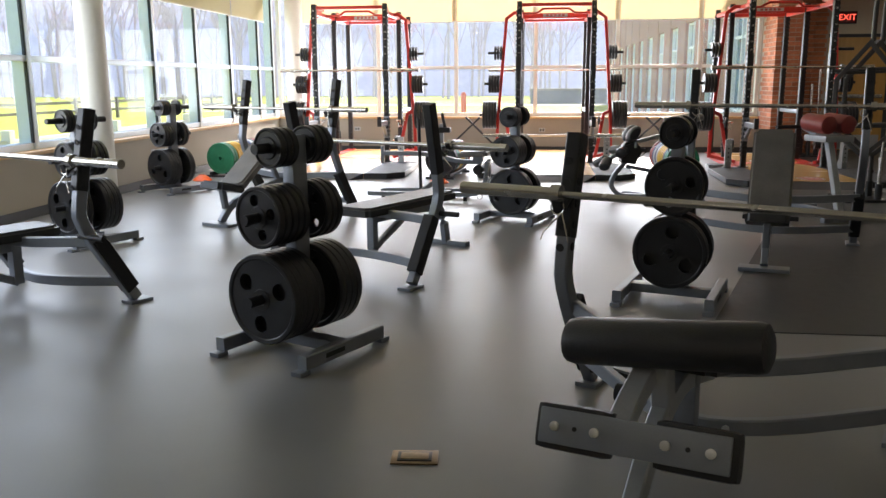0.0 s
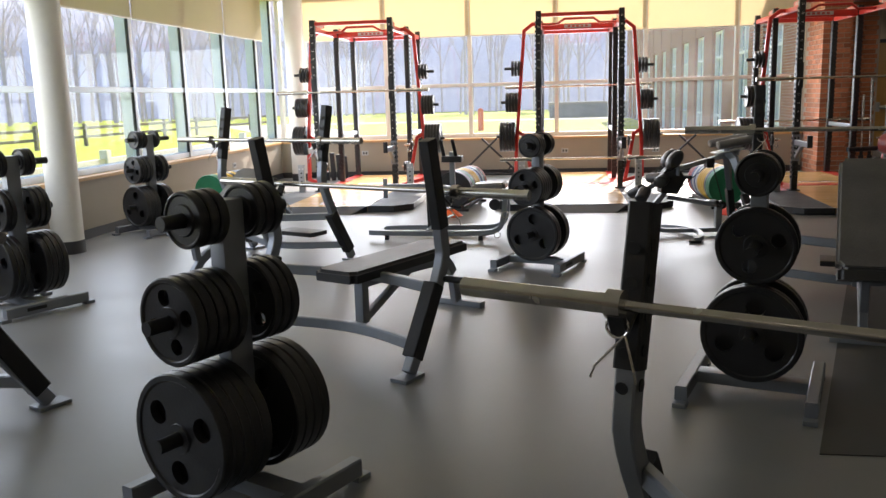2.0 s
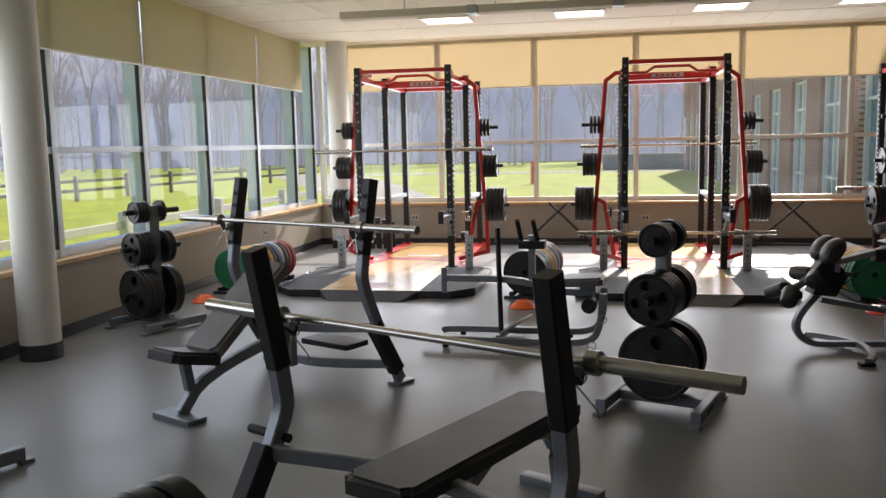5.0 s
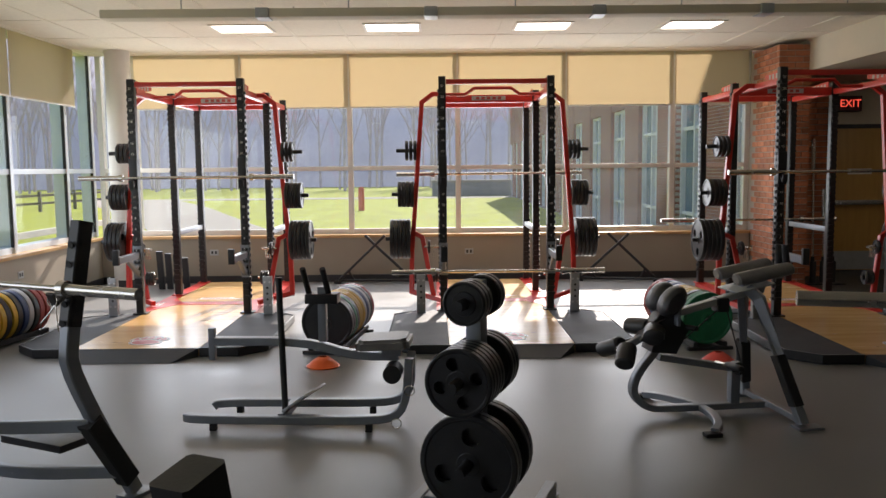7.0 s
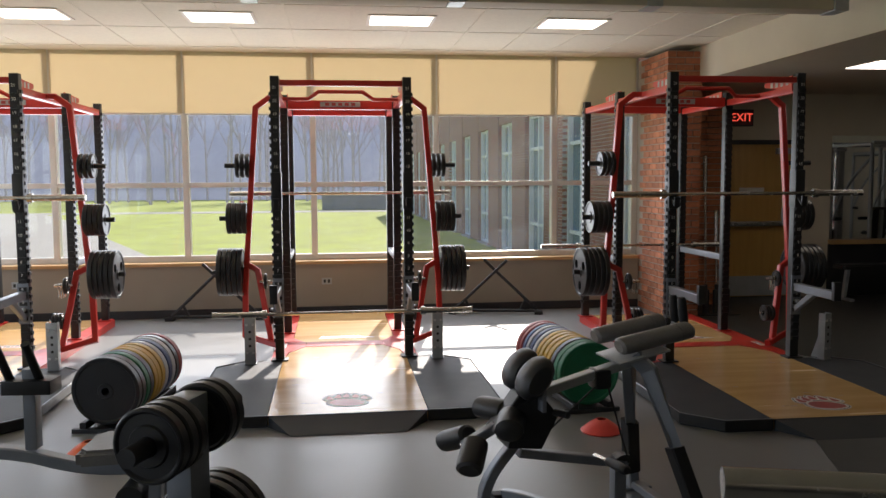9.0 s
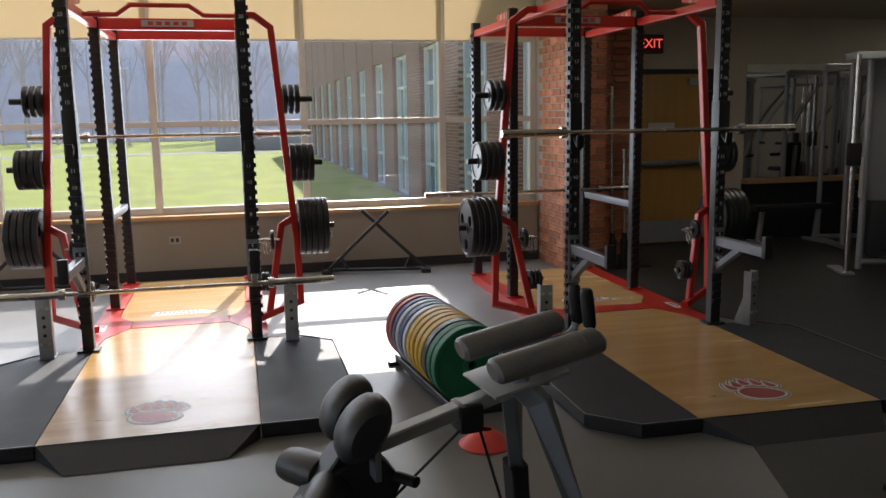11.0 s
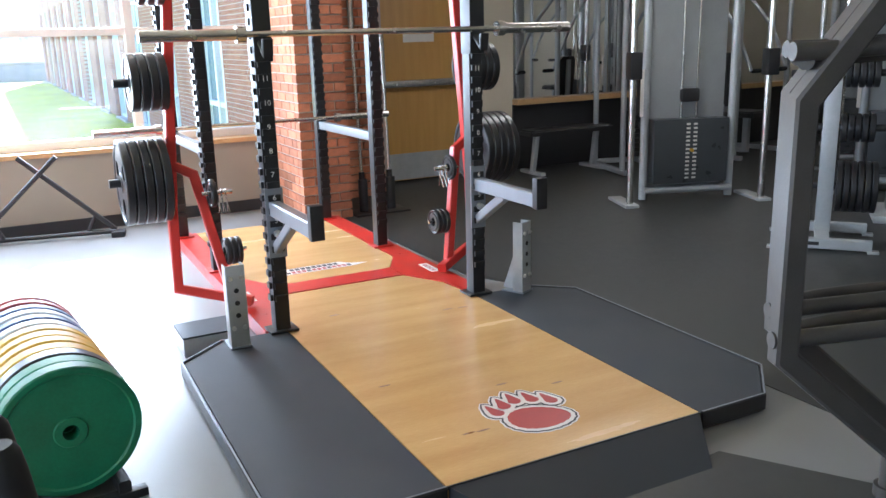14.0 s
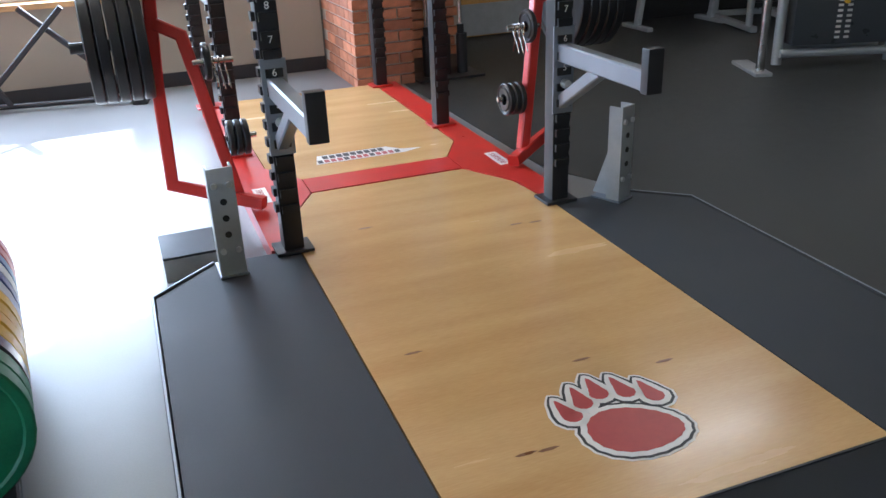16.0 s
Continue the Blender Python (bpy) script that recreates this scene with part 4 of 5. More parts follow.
def incline_bench(m, steep=38, hb=1.05, wide=0.61):
    b = thing("incline_bench", "silver framed incline bench with a grey vinyl back pad", "weight bench", m, group="benches")
    bench_frame(b, hb, wide)
    part("seat_post", beam(smoothed([(0, -0.1, 0.36), (0, -0.8, 0.22), (0, -0.97, 0.03)], 2), 0.05, 0.07), M_GREY, b)
    part("foot_plate", boxm((-0.17, -1.05, 0), (0.17, -0.92, 0.03), 0.006), M_GREY, b)
    part("seat", vinyl_pad(bmesh.new(), 0.29, 0.34, 0.07, pose(0, -0.93, 0.33, -14)), M_VINYL, b)
    part("seat_stem", beam([(0, -0.93, 0.34), (0, -0.90, 0.16)], 0.05, 0.06), M_GREY, b)
    part("back_pad", vinyl_pad(bmesh.new(), 0.30, 0.76, 0.07, pose(0, -0.50, 0.56 + (steep - 38) * 0.005, steep)), M_TAUPEV, b)
    part("back_support", beam([(0, -0.78, 0.33), (0, -0.24, 0.75)], 0.05, 0.05), M_GREY, b)
    part("rear_strut", beam([(0, -0.32, 0.68), (0, -0.10, 0.15)], 0.045, 0.05), M_GREY, b)
    part("spotter_step", boxm((-0.22, 0.2, 0.18), (0.22, 0.42, 0.22), 0.008), M_BLACK, b)
    return b


def decline_bench(m):
    b = thing("decline_bench", "silver framed decline bench with leg hold rollers", "weight bench", m, group="benches")
    bench_frame(b, 0.88, 0.61, 0.225, 0.42)
    part("spine", beam(smoothed([(0, -0.1, 0.30), (0, -0.45, 0.38), (0, -0.7, 0.30), (0, -0.95, 0.02)], 2), 0.055, 0.075), M_LGREY, b)
    part("pad", vinyl_pad(bmesh.new(), 0.30, 0.62, 0.065, pose(0, -0.32, 0.38, -14)), M_VINYL, b)
    part("knee_roll", lathe([(0, -0.31), (0.06, -0.31), (0.088, -0.30), (0.095, -0.28), (0.095, 0.28), (0.088, 0.30), (0.06, 0.31), (0, 0.31)], 18, pose(0.01, -0.68, 0.555, 0, -7, 0) @ Matrix.Diagonal((1, 1, 0.78, 1)) @ pose(0, 0, 0, 0, 90, 0)), M_VINYL, b, "thick vinyl knee cushion")
    part("roll_stem", beam([(0.0, -0.62, 0.32), (0.0, -0.66, 0.5)], 0.06, 0.07), M_LGREY, b)
    part("shin_arm", beam(smoothed([(-0.04, -0.66, 0.46), (-0.05, -0.78, 0.40), (-0.02, -0.98, 0.37)], 2), 0.07, 0.06), M_LGREY, b)
    pl = part("shin_plate", boxm((-0.27, -0.015, -0.05), (0.27, 0.0, 0.05), 0.006), M_GREY, b)
    pl.matrix_basis = Matrix.Translation((0.03, -1.00, 0.375)) @ pose(0, 0, 0, -20, -3, 0)
    for s in (-1, 1):
        part("shin_pad", boxm((s * 0.175 - 0.115, 0.001, -0.07), (s * 0.175 + 0.115, 0.06, 0.065), 0.025), M_VINYL, pl)
        for x in (0.10, 0.22):
            part("bolt", lathe([(0, 0), (0.014, 0), (0.014, 0.008), (0, 0.012)], 10, Matrix.Translation((s * x, -0.015, 0)) @ pose(0, 0, 0, 90)), M_BOLT, pl)
        part("hole", lathe([(0, 0), (0.007, 0), (0.007, 0.002), (0, 0.002)], 8, Matrix.Translation((s * 0.16, -0.015, 0)) @ pose(0, 0, 0, 90)), M_GASKET, pl)
    part("lever", rod([(-0.2, -0.5, 0.30), (-0.1, -0.5, 0.30)], 0.03, 12), M_BOOT, b)
    bd = part("badge_panel", boxm((-0.10, -0.002, -0.022), (0.10, 0, 0.022)), M_LGREY, b)
    bd.matrix_basis = pose(-0.36, 0.10, 0.13, 0, 0, -16)
    part("badge_bar", boxm((-0.06, -0.004, -0.012), (0.06, -0.002, 0.012)), M_DECALK, bd, smooth=False)
    return b


def bar_clip(m):
    c = thing("spring_clip", "steel spring clip hanging on a bar catch", "collar clip", m, group="spring clips")
    ring = [(0.028 * math.cos(a), 0, 0.028 * math.sin(a)) for a in [i * math.pi / 8 for i in range(-2, 15)]]
    part("coil", rod(ring, 0.0035, 6), M_CHROME, c)
    part("wire", rod([ring[0], (0.05, -0.02, -0.10), (0.055, -0.02, -0.13)], 0.0035, 6), M_CHROME, c)
    part("wire", rod([ring[-1], (-0.05, -0.02, -0.10), (-0.06, -0.02, -0.13)], 0.0035, 6), M_CHROME, c)


BENCHES = [("flat", -0.37, 6.64, 154), ("flat", -2.28, 5.63, -26), ("decline", 1.54, 3.94, -26), ("incline", -1.69, 9.23, -26), ("incline_steep", 2.74, 7.80, -16)]
fb0 = None
for kind, x, y, rz in BENCHES:
    m = pose(x, y, 0, 0, 0, rz)
    if kind == "flat":
        fb0 = flat_bench(m) if fb0 is None else copy_thing(fb0, m) and fb0
    elif kind == "incline":
        incline_bench(m)
    elif kind == "incline_steep":
        incline_bench(m, 52, 1.11, 0.64)
    else:
        decline_bench(m)
    hb = {"incline_steep": 1.11, "incline": 1.05, "flat": 0.89, "decline": 0.88}[kind]
    barbell(m @ pose(0.05 if kind == "decline" else 0, -0.10, hb + 0.02), "steel barbell resting in the catches of a bench")
    for s in (-1, 1):
        bar_clip(m @ pose(s * 0.61, -0.115, hb - 0.03))


# ---- bumper plate racks on the floor ----
def bumper_rack(m, colors, cone):
    r = thing("bumper_rack", "low black floor rack for bumper plates", "plate rack", m, group="bumper racks")
    n = len(colors)
    ln = 0.075 * n
    for s in (-1, 1):
        part("side_rail", beam([(s * 0.13, -0.05, 0.045), (s * 0.13, ln + 0.05, 0.045)], 0.04, 0.05), M_BLACK, r)
    for y in (-0.04, ln + 0.03):
        part("end_bar", boxm((-0.2, y - 0.02, 0), (0.2, y + 0.02, 0.03), 0.004), M_BLACK, r)
    for k, (c, lab) in enumerate(colors):
        me = plate_mesh(0.225, 0.06, 0, c, "bumper" + c.name)
        put_plate(me, m @ pose(0, 0.04 + 0.075 * k, 0.262, 4 if k % 2 else 2, 13 * k, 0), lab + " rubber bumper plate standing in a floor rack", "bumper plates", "weight plate", "bumper_plate")


GR, YE, BK, BL, WH, RE = (M_GREEN, "green"), (M_YELLOW, "yellow"), (M_IRON, "black"), (M_BLUE, "slate blue"), (M_WHITE, "pale grey"), (M_REDB, "dark red")
bumper_rack(pose(-3.66, 12.35, 0, 0, 0, -11), [GR, GR, YE, YE, YE, BK, YE, BK, BL, WH, BK, RE, RE], None)
bumper_rack(pose(-0.48, 12.32, 0, 0, 0, -8), [BK, BK, GR, BK, YE, YE, YE, WH, BL, WH, BK, RE], None)
bumper_rack(pose(2.79, 12.32, 0, 0, 0, 6), [GR, GR, BK, YE, YE, YE, YE, WH, BL, WH, BL, RE, RE], None)


def marker_cone(x, y, material, label):
    c = thing("marker_cone", label, "cone", pose(x, y, 0), group="marker cones")
    part("disc", lathe([(0.13, 0.0), (0.135, 0.008), (0.085, 0.05), (0.04, 0.08), (0.03, 0.08), (0.08, 0.045), (0.12, 0.0), (0.13, 0.0)], 28), material, c)


marker_cone(-0.45, 11.85, M_ORANGE, "orange plastic disc cone on the floor")
marker_cone(-3.75, 11.9, M_ORANGE, "orange plastic disc cone on the floor")
marker_cone(2.72, 11.85, M_CORAL, "coral red plastic disc cone on the floor")


# ---- pressing frame (low bench machine) ----
def row_machine(m):
    r = thing("t_bar_row", "low silver row machine with parallel floor rails", "row machine", m)
    rail = smoothed([(-0.68, 0.04, 0.07), (-0.60, 0.0, 0.07), (0.40, 0.0, 0.07), (0.62, 0.0, 0.09), (0.68, 0.0, 0.2), (0.70, 0.0, 0.45)], 3)
    part("floor_rail", beam(rail, 0.05, 0.06, up=(0, 1, 0)), M_GREY, r)
    rail2 = smoothed([(-0.62, 0.36, 0.04), (-0.58, 0.38, 0.07), (0.40, 0.38, 0.07), (0.60, 0.38, 0.09), (0.68, 0.3, 0.2), (0.70, 0.1, 0.45)], 3)
    part("floor_rail", beam(rail2, 0.05, 0.06, up=(0, 1, 0)), M_GREY, r)
    for x, y in ((-0.5, 0), (0.45, 0), (-0.45, 0.38), (0.42, 0.38)):
        part("rubber_foot", boxm((x - 0.02, y - 0.02, 0), (x + 0.02, y + 0.02, 0.045), 0.004), M_BOOT, r)
    part("cross_tube", beam([(-0.08, 0, 0.08), (-0.08, 0.38, 0.08)], 0.05, 0.05), M_GREY, r)
    fp = part("foot_plate", boxm((-0.09, -0.16, -0.008), (0.09, 0.16, 0.008), 0.004), M_LGREY, r)
    fp.matrix_basis = pose(0.02, 0.17, 0.16, 0, -35, -12)
    arm = smoothed([(-0.52, 0.15, 0.52), (0.05, 0.15, 0.52), (0.35, 0.15, 0.43), (0.62, 0.15, 0.43)], 2)
    part("lever_arm", beam(arm, 0.05, 0.065, up=(0, 1, 0)), M_GREY, r)
    part("arm_end", boxm((-0.56, 0.13, 0.40), (-0.52, 0.17, 0.60), 0.006), M_GREY, r)
    part("load_post", rod([(-0.08, 0.10, 0.07), (-0.10, 0.10, 0.92)], 0.02, 12), M_BLACK, r)
    part("chest_pad", vinyl_pad(bmesh.new(), 0.32, 0.30, 0.06, pose(0.54, 0.12, 0.50, 0, -3, 0)), M_TAUPEV, r)
    part("pad_stem", beam([(0.58, 0.12, 0.44), (0.58, 0.12, 0.51)], 0.12, 0.06), M_GREY, r)
    part("pivot", lathe([(0, -0.07), (0.055, -0.07), (0.055, 0.07), (0, 0.07)], 20, Matrix.Translation((0.60, 0.02, 0.36)) @ pose(0, 0, 0, 90)), M_BOOT, r)
    for x, z in ((0.62, 0.06), (0.7, 0.26)):
        part("band_ring", rod([(x + 0.03 * math.cos(a), -0.03, z + 0.03 * math.sin(a)) for a in [i * math.pi / 6 for i in range(13)]], 0.004, 6), M_CHROME, r)
    hs = part("handle_stand", boxm((0.13, 0.12, 0.52), (0.18, 0.18, 0.86), 0.006), M_GREY, r)
    for x in (0.08, 0.2):
        part("grip", rod([(x, 0.14, 0.80), (x - 0.02, 0.05, 0.98)], 0.018, 10), M_BOOT, hs)
    part("handle_block", boxm((0.06, 0.08, 0.76), (0.26, 0.2, 0.82), 0.01), M_BLACK, hs)
    return r


row_machine(pose(-0.40, 10.20, 0, 0, 0, -4))


# ---- glute ham machine ----
def roller_pad(path, r, name, parent, material=None):
    a, b = Vector(path[0]), Vector(path[1])
    d = b - a
    m = Matrix.Translation(a) @ d.to_track_quat('Z', 'Y').to_matrix().to_4x4()
    L = d.length
    return part(name, lathe([(0, 0), (r * 0.7, 0), (r * 0.95, 0.012), (r, 0.04), (r, L - 0.04), (r * 0.95, L - 0.012), (r * 0.7, L), (0, L)], 24, m), material or M_VINYL, parent)


def ham_machine(m):
    g = thing("glute_ham_bench", "silver glute ham bench with grey vinyl rolls and foam grips", "exercise bench", m)
    # local: x along the machine, feet end at -x, pads at +x
    part("main_tube", beam(smoothed([(-0.36, 0.0, 0.60), (-0.60, 0.0, 0.26), (-0.50, 0.0, 0.07), (-0.3, 0, 0.06), (0.30, 0.0, 0.06)], 3), 0.05, 0.06, up=(0, 1, 0)), M_GREY, g)
    part("front_foot", beam(smoothed([(-0.33, 0.42, 0.03), (-0.25, 0.30, 0.05), (-0.10, 0, 0.06), (-0.14, -0.32, 0.05), (-0.22, -0.42, 0.03)], 2), 0.05, 0.05), M_GREY, g)
    for x, y in ((-0.34, 0.43), (-0.24, -0.43)):
        part("rubber_foot", boxm((x - 0.05, y - 0.03, 0), (x + 0.05, y + 0.03, 0.03), 0.006), M_BOOT, g)
    for s in (-1, 1):
        l = part("rear_leg", beam([(0.14, s * 0.06, 0.98), (0.20, s * 0.10, 0.90), (0.36, s * 0.36, 0.03)], 0.055, 0.075), M_GREY, g)
        part("leg_sleeve", beam([(0.27, s * 0.217, 0.50), (0.338, s * 0.325, 0.15)], 0.064, 0.085), M_BOOT, l)
        part("leg_foot", boxm((0.30, s * 0.38 - 0.05, 0), (0.46, s * 0.38 + 0.05, 0.02), 0.004), M_GREY, l)
    part("leg_tie", beam([(0.36, -0.36, 0.05), (0.36, 0.36, 0.05)], 0.05, 0.05), M_GREY, g)
    part("slide_rail", beam([(-0.42, 0.0, 0.75), (0.16, 0.0, 0.93)], 0.05, 0.065, up=(0, 1, 0)), M_LGREY, g, "scuffed bare metal rail")
    part("top_plate", boxm((-0.02, -0.13, -0.006), (0.24, 0.13, 0.006), 0.003), M_LGREY, g).matrix_basis = pose(0.06, 0, 0.955, 0, -14, 0)
    part("pad_post", beam([(0.20, 0, 0.94), (0.22, 0, 1.04)], 0.16, 0.05, up=(0, 1, 0)), M_GREY, g)
    part("lower_arm", beam([(-0.40, 0.0, 0.46), (0.14, 0.0, 0.34)], 0.05, 0.06, up=(0, 1, 0)), M_GREY, g)
    part("arm_post", boxm((0.07, -0.03, 0.08), (0.13, 0.03, 0.33), 0.006), M_GREY, g)
    part("pulley", lathe([(0, -0.03), (0.05, -0.03), (0.05, 0.03), (0, 0.03)], 20, Matrix.Translation((0.12, 0, 0.35)) @ pose(0, 0, 0, 90)), M_BLACK, g)
    part("cord", rod([(0.02, -0.03, 0.84), (0.13, -0.05, 0.36)], 0.005, 6), M_GASKET, g)
    part("cord", rod([(0.0, -0.03, 0.84), (-0.36, -0.05, 0.50)], 0.005, 6), M_GASKET, g)
    part("stop_block", boxm((-0.04, -0.05, 0.79), (0.04, 0.05, 0.90), 0.02), M_BLACK, g)
    part("lever_rod", rod([(-0.02, 0.0, 0.40), (-0.01, -0.16, 0.42)], 0.013, 10), M_CHROME, g)
    roller_pad([(-0.01, -0.12, 0.415), (-0.005, -0.30, 0.43)], 0.026, "lever_grip", g, M_BOOT)
    for s in (-1, 1):
        pad = roller_pad([(0, 0, 0), (0.37, 0, 0)], 0.06, "thigh_roll", g, M_TAUPEV)
        pad.matrix_basis = pose(0.03, s * 0.13, 1.05, 0, -12, 0) @ Matrix.Diagonal((1, 1, 0.8, 1))
        seam = [(0.30, 0.0605 * math.cos(a), 0.0605 * math.sin(a)) for a in [i * math.pi / 12 for i in range(25)]]
        part("seam", rod(seam, 0.0025, 5), M_TAUPEV, pad)
        part("grip_tube", rod(smoothed([(0.16, s * 0.10, 1.03), (0.37, 0.05 + s * 0.04, 1.06), (0.435, 0.05 + s * 0.04, 1.09), (0.44, 0.05 + s * 0.04, 1.20)], 3), 0.014, 10), M_LGREY, g)
        roller_pad([(0.442, 0.05 + s * 0.04, 1.12), (0.425, 0.05 + s * 0.04, 1.28)], 0.022, "foam_grip", g, M_BOOT)
        cush = part("heel_cushion", lathe([(0, -0.075), (0.05, -0.075), (0.068, -0.06), (0.075, -0.03), (0.075, 0.03), (0.068, 0.06), (0.05, 0.075), (0, 0.075)], 20, pose(0, 0, 0, 90, 0, 0)), M_VINYL, g)
        cush.matrix_basis = pose(-0.36, s * 0.095, 0.90, 0, 28, 0) @ Matrix.Diagonal((0.85, 1, 1.6, 1))
        part("cushion_plate", boxm((-0.34, s * 0.095 - 0.05, 0.72), (-0.32, s * 0.095 + 0.05, 0.86), 0.006), M_GREY, g)
        roller_pad([(-0.62, s * 0.05, 0.56), (-0.70, s * 0.21, 0.47)], 0.06, "ankle_roll", g)
        roller_pad([(-0.44, s * 0.03, 0.68), (-0.52, s * 0.21, 0.66)], 0.065, "ankle_roll", g)
    part("ankle_bar", rod([(-0.66, -0.2, 0.52), (-0.66, 0.2, 0.52)], 0.014, 8), M_CHROME, g)
    part("ankle_link", beam([(-0.66, 0, 0.52), (-0.44, 0, 0.66)], 0.05, 0.05, up=(0, 1, 0)), M_GREY, g)
    part("ankle_carriage", beam([(-0.50, 0, 0.58), (-0.36, 0, 0.80)], 0.10, 0.12, up=(0, 1, 0)), M_BLACK, g)
    part("carriage_cheek", poly_prism([(-0.10, -0.14), (0.06, -0.16), (0.14, 0.02), (0.06, 0.14), (-0.06, 0.08)], -0.085, 0.085), M_BLACK, g).matrix_basis = pose(-0.38, 0, 0.66, 90, 0, 0)
    part("adjust_knob", rod([(-0.26, -0.09, 0.70), (-0.22, -0.15, 0.70)], 0.02, 10), M_BOOT, g)
    return g


ham_machine(pose(2.245, 10.45, 0, 0, 0, 7) @ Matrix.Diagonal((1, 1, 0.83, 1)))


# ---- folding x stands against the low wall ----
def x_stand(m):
    x = thing("folding_stand", "black folding steel stand leaning crosswise by the wall", "stand", m, group="folding stands")
    for s, yy in ((-1, -0.03), (1, 0.03)):
        part("diagonal", beam([(s * 0.50, yy, 0.05), (-s * 0.14, yy, 0.66)], 0.035, 0.035, up=(0, 1, 0)), M_BLACK, x)
        part("corner_brace", beam([(s * 0.36, yy, 0.17), (s * 0.30, yy, 0.05)], 0.03, 0.03, up=(0, 1, 0)), M_BLACK, x)
        part("foot", boxm((s * 0.52 - 0.05, -0.07, 0), (s * 0.52 + 0.05, 0.07, 0.045), 0.012), M_BOOT, x)
    part("base_tube", rod([(-0.5, 0, 0.04), (0.5, 0, 0.04)], 0.018, 10), M_BLACK, x)
    return x


xs0 = x_stand(pose(2.95, 16.62, 0, 0, 0, -12))
copy_thing(xs0, pose(-0.38, 16.70, 0, 0, 0, -3))
for k in range(4):
    s = thing("rubber_mat", "black rubber mat leaning upright in the corner", "mat", pose(-3.2 + 0.11 * k, 16.35, 0, 8, 0, 0), group="leaning mats")
    part("slab", boxm((-0.04, -0.02, 0.0), (0.04, 0.02, 0.52 - 0.03 * k), 0.008), M_BLACK, s)


# ---- hex bar and bar holder ----
def bar_holder(m):
    h = thing("bar_holder", "black floor stand holding bars upright", "bar holder", m)
    part("base", boxm((-0.16, -0.22, 0), (0.34, 0.22, 0.03), 0.008), M_BLACK, h)
    for x, y in ((0, 0), (0.15, -0.14), (0.15, 0.14), (0.28, -0.14)):
        part("socket", lathe([(0.03, 0.03), (0.038, 0.03), (0.038, 0.2), (0.03, 0.2), (0.03, 0.03)], 18, Matrix.Translation((x, y, 0))), M_BLACK, h)
    for s in (-1, 1):
        part("side_wing", beam([(-0.1, s * 0.2, 0.02), (-0.22, s * 0.3, 0.02)], 0.06, 0.03), M_BLACK, h)
    return h


bar_holder(pose(4.44, 10.60, 0, 0, 0, 0))


def hex_bar(m):
    h = thing("hex_bar", "black hexagonal trap bar standing on its end", "trap bar", m)
    part("lower_sleeve", rod([(0, 0, 0.06), (0, 0, 0.49)], 0.0255, 16), M_HEX, h)
    part("stop_ring", lathe([(0.026, 0.30), (0.036, 0.30), (0.036, 0.33), (0.026, 0.33)], 18), M_HEX, h)
    hexp = [(0, 0, 0.49), (-0.33, 0, 0.78), (-0.33, 0, 1.32), (-0.02, 0, 1.72), (0.30, 0, 1.32), (0.30, 0, 0.78), (0, 0, 0.49)]
    part("hex_frame", beam(hexp, 0.05, 0.05, up=(0, 1, 0)), M_HEX, h)
    part("upper_sleeve", rod([(0, 0, 1.73), (0, 0, 2.16)], 0.0255, 16), M_HEX, h)
    for z in (0.82, 1.42):
        part("grip_handle", rod([(-0.36, -0.0, z + 0.0), (-0.30, 0, z), (0.32, 0, z + 0.03)], 0.019, 12), M_HEX, h)
        part("grip_loop", rod(smoothed([(-0.33, 0, z - 0.02), (-0.25, 0.14, z - 0.02), (0.25, 0.14, z), (0.30, 0, z)], 2), 0.017, 10), M_HEX, h)
    return h


hb0 = hex_bar(pose(4.44, 10.60, 0, 0, 0, -22))
copy_thing(hb0, pose(4.59, 10.74, 0, 0, 0, -22))
b = thing("upright_bar", "steel bar standing upright in the floor holder", "barbell", pose(4.59, 10.46, 0.04))
part("sleeve", rod([(0, 0, 0), (0, 0, 0.42)], 0.0255, 16), M_CHROME, b)
part("collar", rod([(0, 0, 0.42), (0, 0, 0.45)], 0.036, 16), M_CHROME, b)
part("shaft", rod([(0, 0, 0.45), (0, 0, 0.62)], 0.0145, 12), M_CHROME, b)


# ---- curl station with maroon pads behind the incline bench ----
def curl_station(m):
    c = thing("curl_station", "silver curl station with a maroon rolled vinyl pad", "exercise bench", m)
    part("base_rail", beam([(-0.45, 0, 0.05), (0.45, 0, 0.05)], 0.055, 0.06), M_GREY, c)
    for x in (-0.42, 0.42):
        part("cross_foot", boxm((x - 0.03, -0.28, 0), (x + 0.03, 0.28, 0.05), 0.006), M_GREY, c)
    part("upright", beam([(0.30, 0, 0.05), (0.05, 0, 0.78)], 0.06, 0.07, up=(0, 1, 0)), M_LGREY, c)
    part("yoke", boxm((-0.10, -0.16, 0.74), (0.22, 0.16, 0.80), 0.01), M_LGREY, c)
    for y in (-0.11, 0.11):
        roller_pad([(-0.14, y, 0.92), (0.20, y, 0.90)], 0.09, "arm_pad", c, M_RED_VINYL)
    part("bar_rest", rod([(-0.35, -0.3, 0.86), (-0.35, 0.3, 0.86)], 0.02, 10), M_BLACK, c)
    part("rest_arm", beam([(-0.35, 0, 0.86), (-0.05, 0, 0.77)], 0.04, 0.04, up=(0, 1, 0)), M_GREY, c)
    return c


curl_station(pose(3.65, 9.45, 0, 0, 0, -70))


